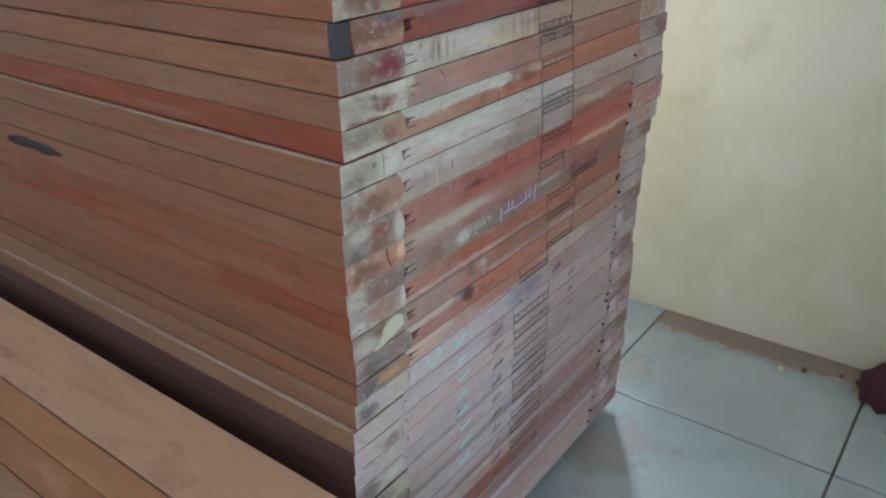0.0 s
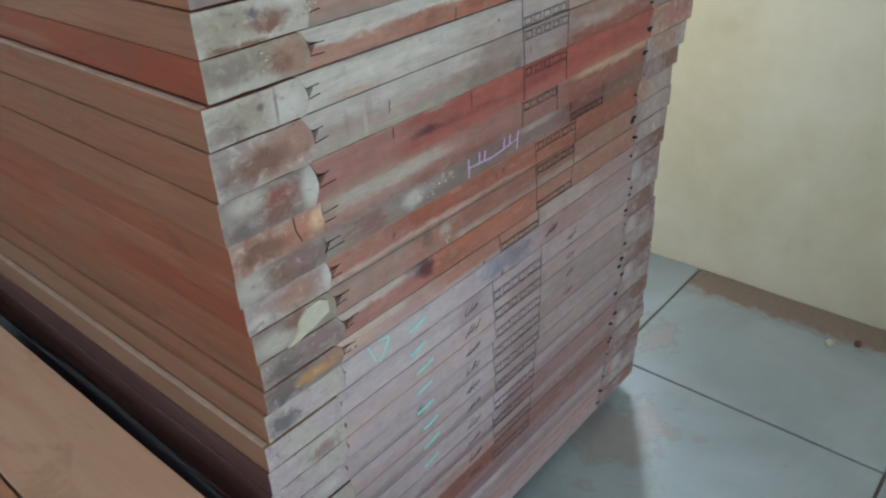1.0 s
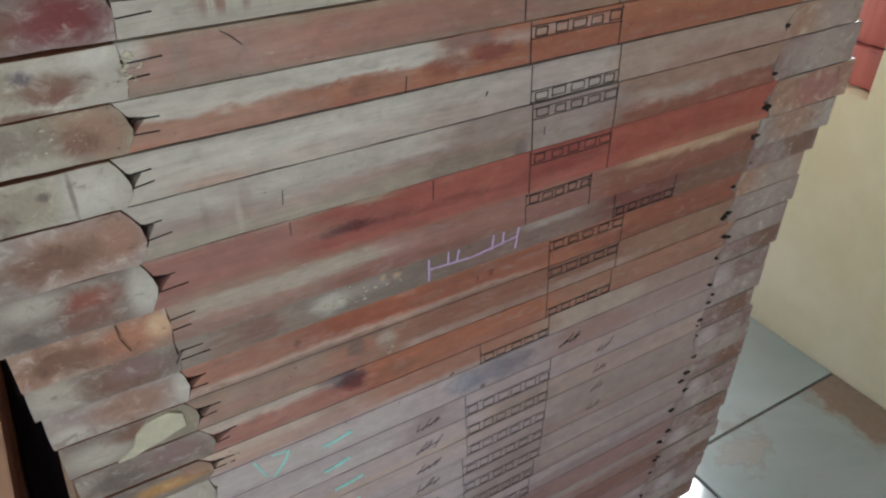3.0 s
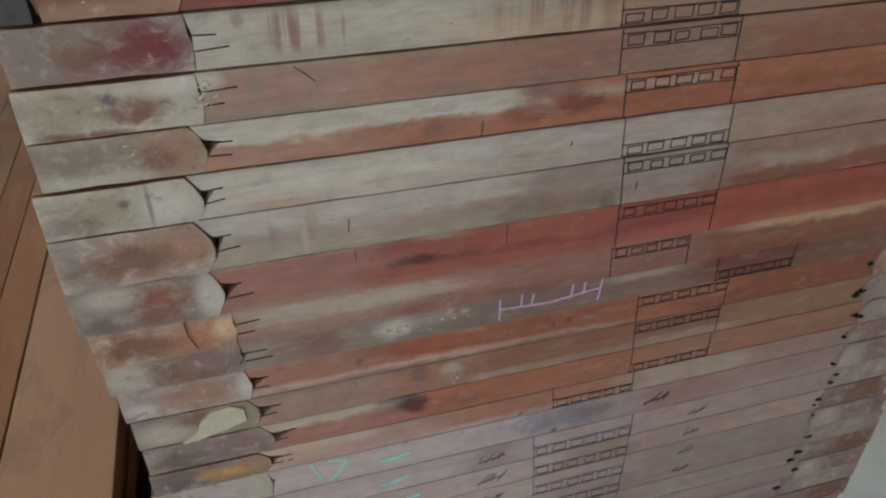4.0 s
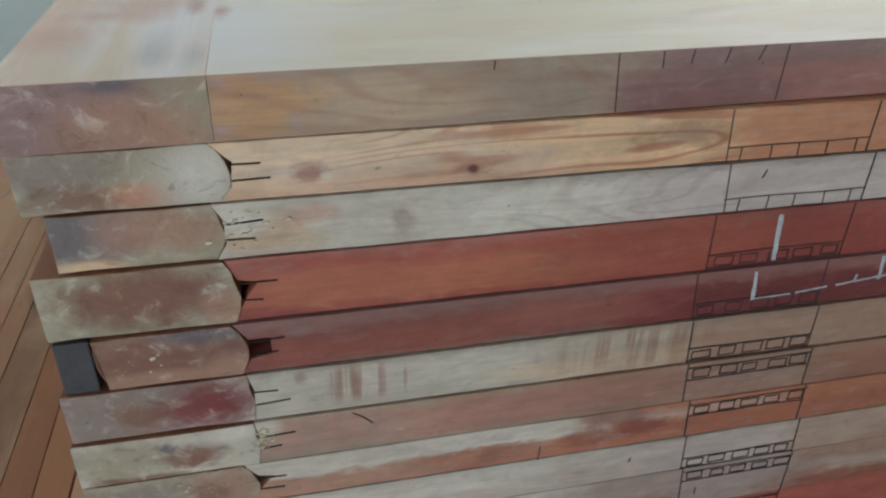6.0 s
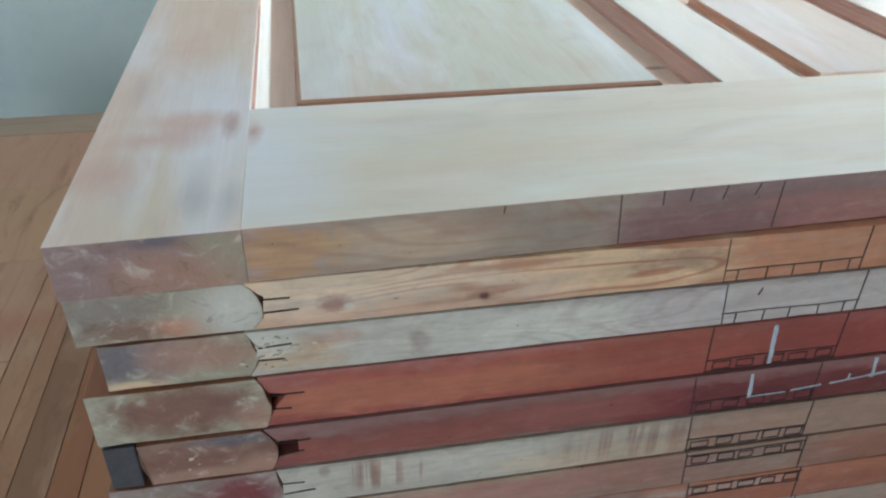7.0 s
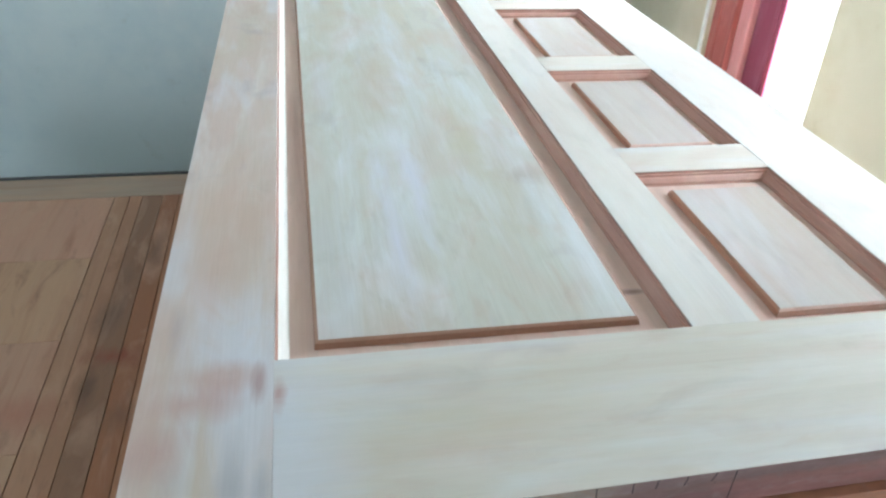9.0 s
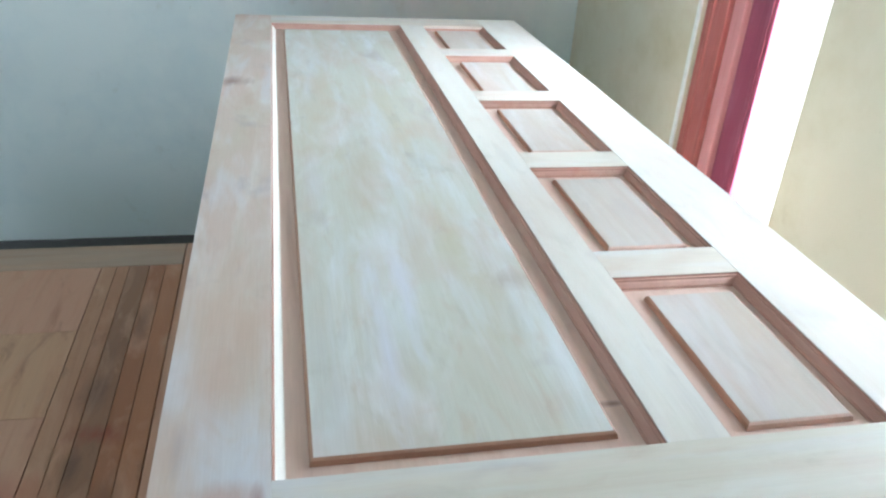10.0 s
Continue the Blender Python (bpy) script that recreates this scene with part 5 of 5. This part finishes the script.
for y in (1.05, 1.9):
    copy_thing(bearer, pose(0.006, y, 0.018))

# ---- the low stack beside it ----
LOW_TOP, LOW_X, LOW_W, LOW_Y = 0.46, -0.074, 0.92, 2.045
LOW_T = 0.04


def low_door(k):
    """A door of planks lying flat: stile, narrow strips, short boards and end rails."""
    z1 = LOW_TOP - k * LOW_T
    rnd = random.Random(100 + k)
    d = thing("plank_door", "brown plank door lying flat on a low stack", "door", (LOW_X + (k > 0) * (-0.012 + rnd.uniform(-0.006, 0.006)), LOW_Y - 2.1 - (k > 0) * rnd.uniform(0.36, 0.44), z1 - LOW_T), "doors in the low stack")
    brown = lambda: (*[c * rnd.uniform(0.94, 1.04) for c in lin(192, 150, 122)[:3]], 1)
    if k:
        part("body", box(-LOW_W, 0, 0, 2.1, 0.0005, LOW_T - 0.0005, 0.0015), M_LOW, d, color=brown())
        return
    part("stile", box(-0.127, 0, 0, 2.1, 0.0005, LOW_T, 0.0015), M_LOW, d, color=brown())
    xs = [-0.1295, -0.180, -0.229, -0.289, -0.327, -0.372]
    tints = [lin(176, 134, 104), lin(168, 124, 94), lin(144, 106, 80), lin(158, 106, 74), lin(170, 118, 84)]
    for a, b in zip(xs, xs[1:]):
        part("strip", box(b + 0.0008, a - 0.0008, 0.12, 1.958, 0.0005, LOW_T - 0.0006, 0.001), M_LOW, d, color=tints.pop())
    part("end_rail", box(-LOW_W + 0.13, -0.1315, 1.9605, 2.1, 0.0005, LOW_T, 0.0015), M_LOW_X, d, color=lin(172, 150, 130))
    part("end_rail", box(-LOW_W + 0.13, -0.1315, 0, 0.118, 0.0005, LOW_T, 0.0015), M_LOW_X, d, color=brown())
    part("stile", box(-LOW_W, -LOW_W + 0.1285, 0, 2.1, 0.0005, LOW_T, 0.0015), M_LOW, d, color=brown())
    ys = [0.12, 0.535, 0.895, 1.25, 1.608, 1.958]
    for a, b in zip(ys, ys[1:]):
        part("board", box(-LOW_W + 0.131, -0.3735, a + 0.0008, b - 0.0008, 0.0005, LOW_T - 0.0006, 0.0009), M_LOW, d, color=brown())


for k in range(10):
    low_door(k)
low_bearer = tagged(link("timber_bearer", box(-0.85, -0.06, -0.04, 0.04, -0.03, 0.0295, 0.003), M_BEARER, at=(LOW_X, 0.2, 0.0302)), "rough timber bearer lying on the floor under the low stack", "timber", "bearers")
copy_thing(low_bearer, pose(LOW_X, 1.7, 0.0302))


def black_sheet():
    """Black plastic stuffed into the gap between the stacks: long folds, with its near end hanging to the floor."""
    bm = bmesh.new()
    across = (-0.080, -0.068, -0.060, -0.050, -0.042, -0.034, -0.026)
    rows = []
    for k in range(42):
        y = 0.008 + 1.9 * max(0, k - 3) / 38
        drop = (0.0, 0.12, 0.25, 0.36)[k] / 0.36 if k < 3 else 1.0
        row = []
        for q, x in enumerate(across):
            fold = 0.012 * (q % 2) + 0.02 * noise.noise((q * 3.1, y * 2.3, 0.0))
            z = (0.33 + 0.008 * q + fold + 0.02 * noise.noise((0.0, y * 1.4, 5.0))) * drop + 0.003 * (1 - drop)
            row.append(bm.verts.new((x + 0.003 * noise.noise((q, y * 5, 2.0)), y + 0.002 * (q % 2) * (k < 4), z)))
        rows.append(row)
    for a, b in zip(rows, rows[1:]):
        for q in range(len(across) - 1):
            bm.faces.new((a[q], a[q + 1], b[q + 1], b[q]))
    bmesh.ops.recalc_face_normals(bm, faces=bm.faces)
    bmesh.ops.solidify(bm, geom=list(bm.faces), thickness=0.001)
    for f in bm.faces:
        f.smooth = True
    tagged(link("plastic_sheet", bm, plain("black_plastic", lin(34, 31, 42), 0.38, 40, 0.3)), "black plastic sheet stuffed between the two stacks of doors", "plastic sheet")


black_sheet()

# ---- floor tiles ----
tile_mesh = {}
for ix in range(-7, 2):
    for iy in range(-6, 6):
        xa, ya = X0 + ix * TILE, Y0 + (iy - 1) * TILE
        xb, yb = min(xa + TILE, WALL_X), min(ya + TILE, WALL_N)
        xa, ya = max(xa, WALL_W), max(ya, WALL_S)
        if xb - xa < 0.01 or yb - ya < 0.01:
            continue
        key = (round(xb - xa, 4), round(yb - ya, 4))
        g = 0.003
        if key not in tile_mesh:
            ob = link("tile", box(g - key[0] / 2, key[0] / 2 - g, g - key[1] / 2, key[1] / 2 - g, -0.008, 0.0, 0.0012), M_TILE, floor, ((xa + xb) / 2, (ya + yb) / 2, 0))
            tile_mesh[key] = ob.data
        else:
            ob = new("tile", tile_mesh[key])
            ob.parent, ob.location = floor, ((xa + xb) / 2, (ya + yb) / 2, 0)


# ---- litter on the floor ----
def lump(name, at, size, mat, label, category, seed, group=""):
    """A small irregular crumb or crumpled heap that rests on the floor."""
    bm = bmesh.new()
    bmesh.ops.create_icosphere(bm, subdivisions=3 if max(size) > 0.04 else 2, radius=1.0)
    for v in bm.verts:
        n = noise.noise(v.co * 1.7 + Vector((seed, 0, 0))) * 0.45 + noise.noise(v.co * 4.3 + Vector((0, seed, 0))) * 0.2
        v.co *= 1 + n
        v.co = Vector((v.co.x * size[0], v.co.y * size[1], max(v.co.z, -0.55) * size[2]))
    low = min(v.co.z for v in bm.verts)
    for v in bm.verts:
        v.co.z -= low
    for f in bm.faces:
        f.smooth = True
    return tagged(link(name, bm, mat, at=(at[0], at[1], 0.0006)), label, category, group)


M_CLOTH = plain("maroon_cloth", lin(74, 34, 44), 0.95, 40, 0.4)
lump("wood_chip", (1.289, -0.326), (0.011, 0.008, 0.006), M_KNOT, "dark brown chip of wood on the tile", "chip", 2, "litter")
lump("plaster_crumb", (1.253, -0.276), (0.013, 0.010, 0.007), M_GLUE, "pale crumb of plaster on the tile", "crumb", 5, "litter")
lump("wood_chip", (1.14, -0.545), (0.007, 0.005, 0.004), M_KNOT, "tiny dark chip of wood on the tile", "chip", 7, "litter")
lump("wood_chip", (1.315, -0.41), (0.008, 0.006, 0.004), M_KNOT, "tiny dark chip of wood on the tile", "chip", 9, "litter")
lump("rag", (1.285, -0.535), (0.085, 0.085, 0.05), M_CLOTH, "crumpled dark maroon rag lying by the wall", "rag", 11)
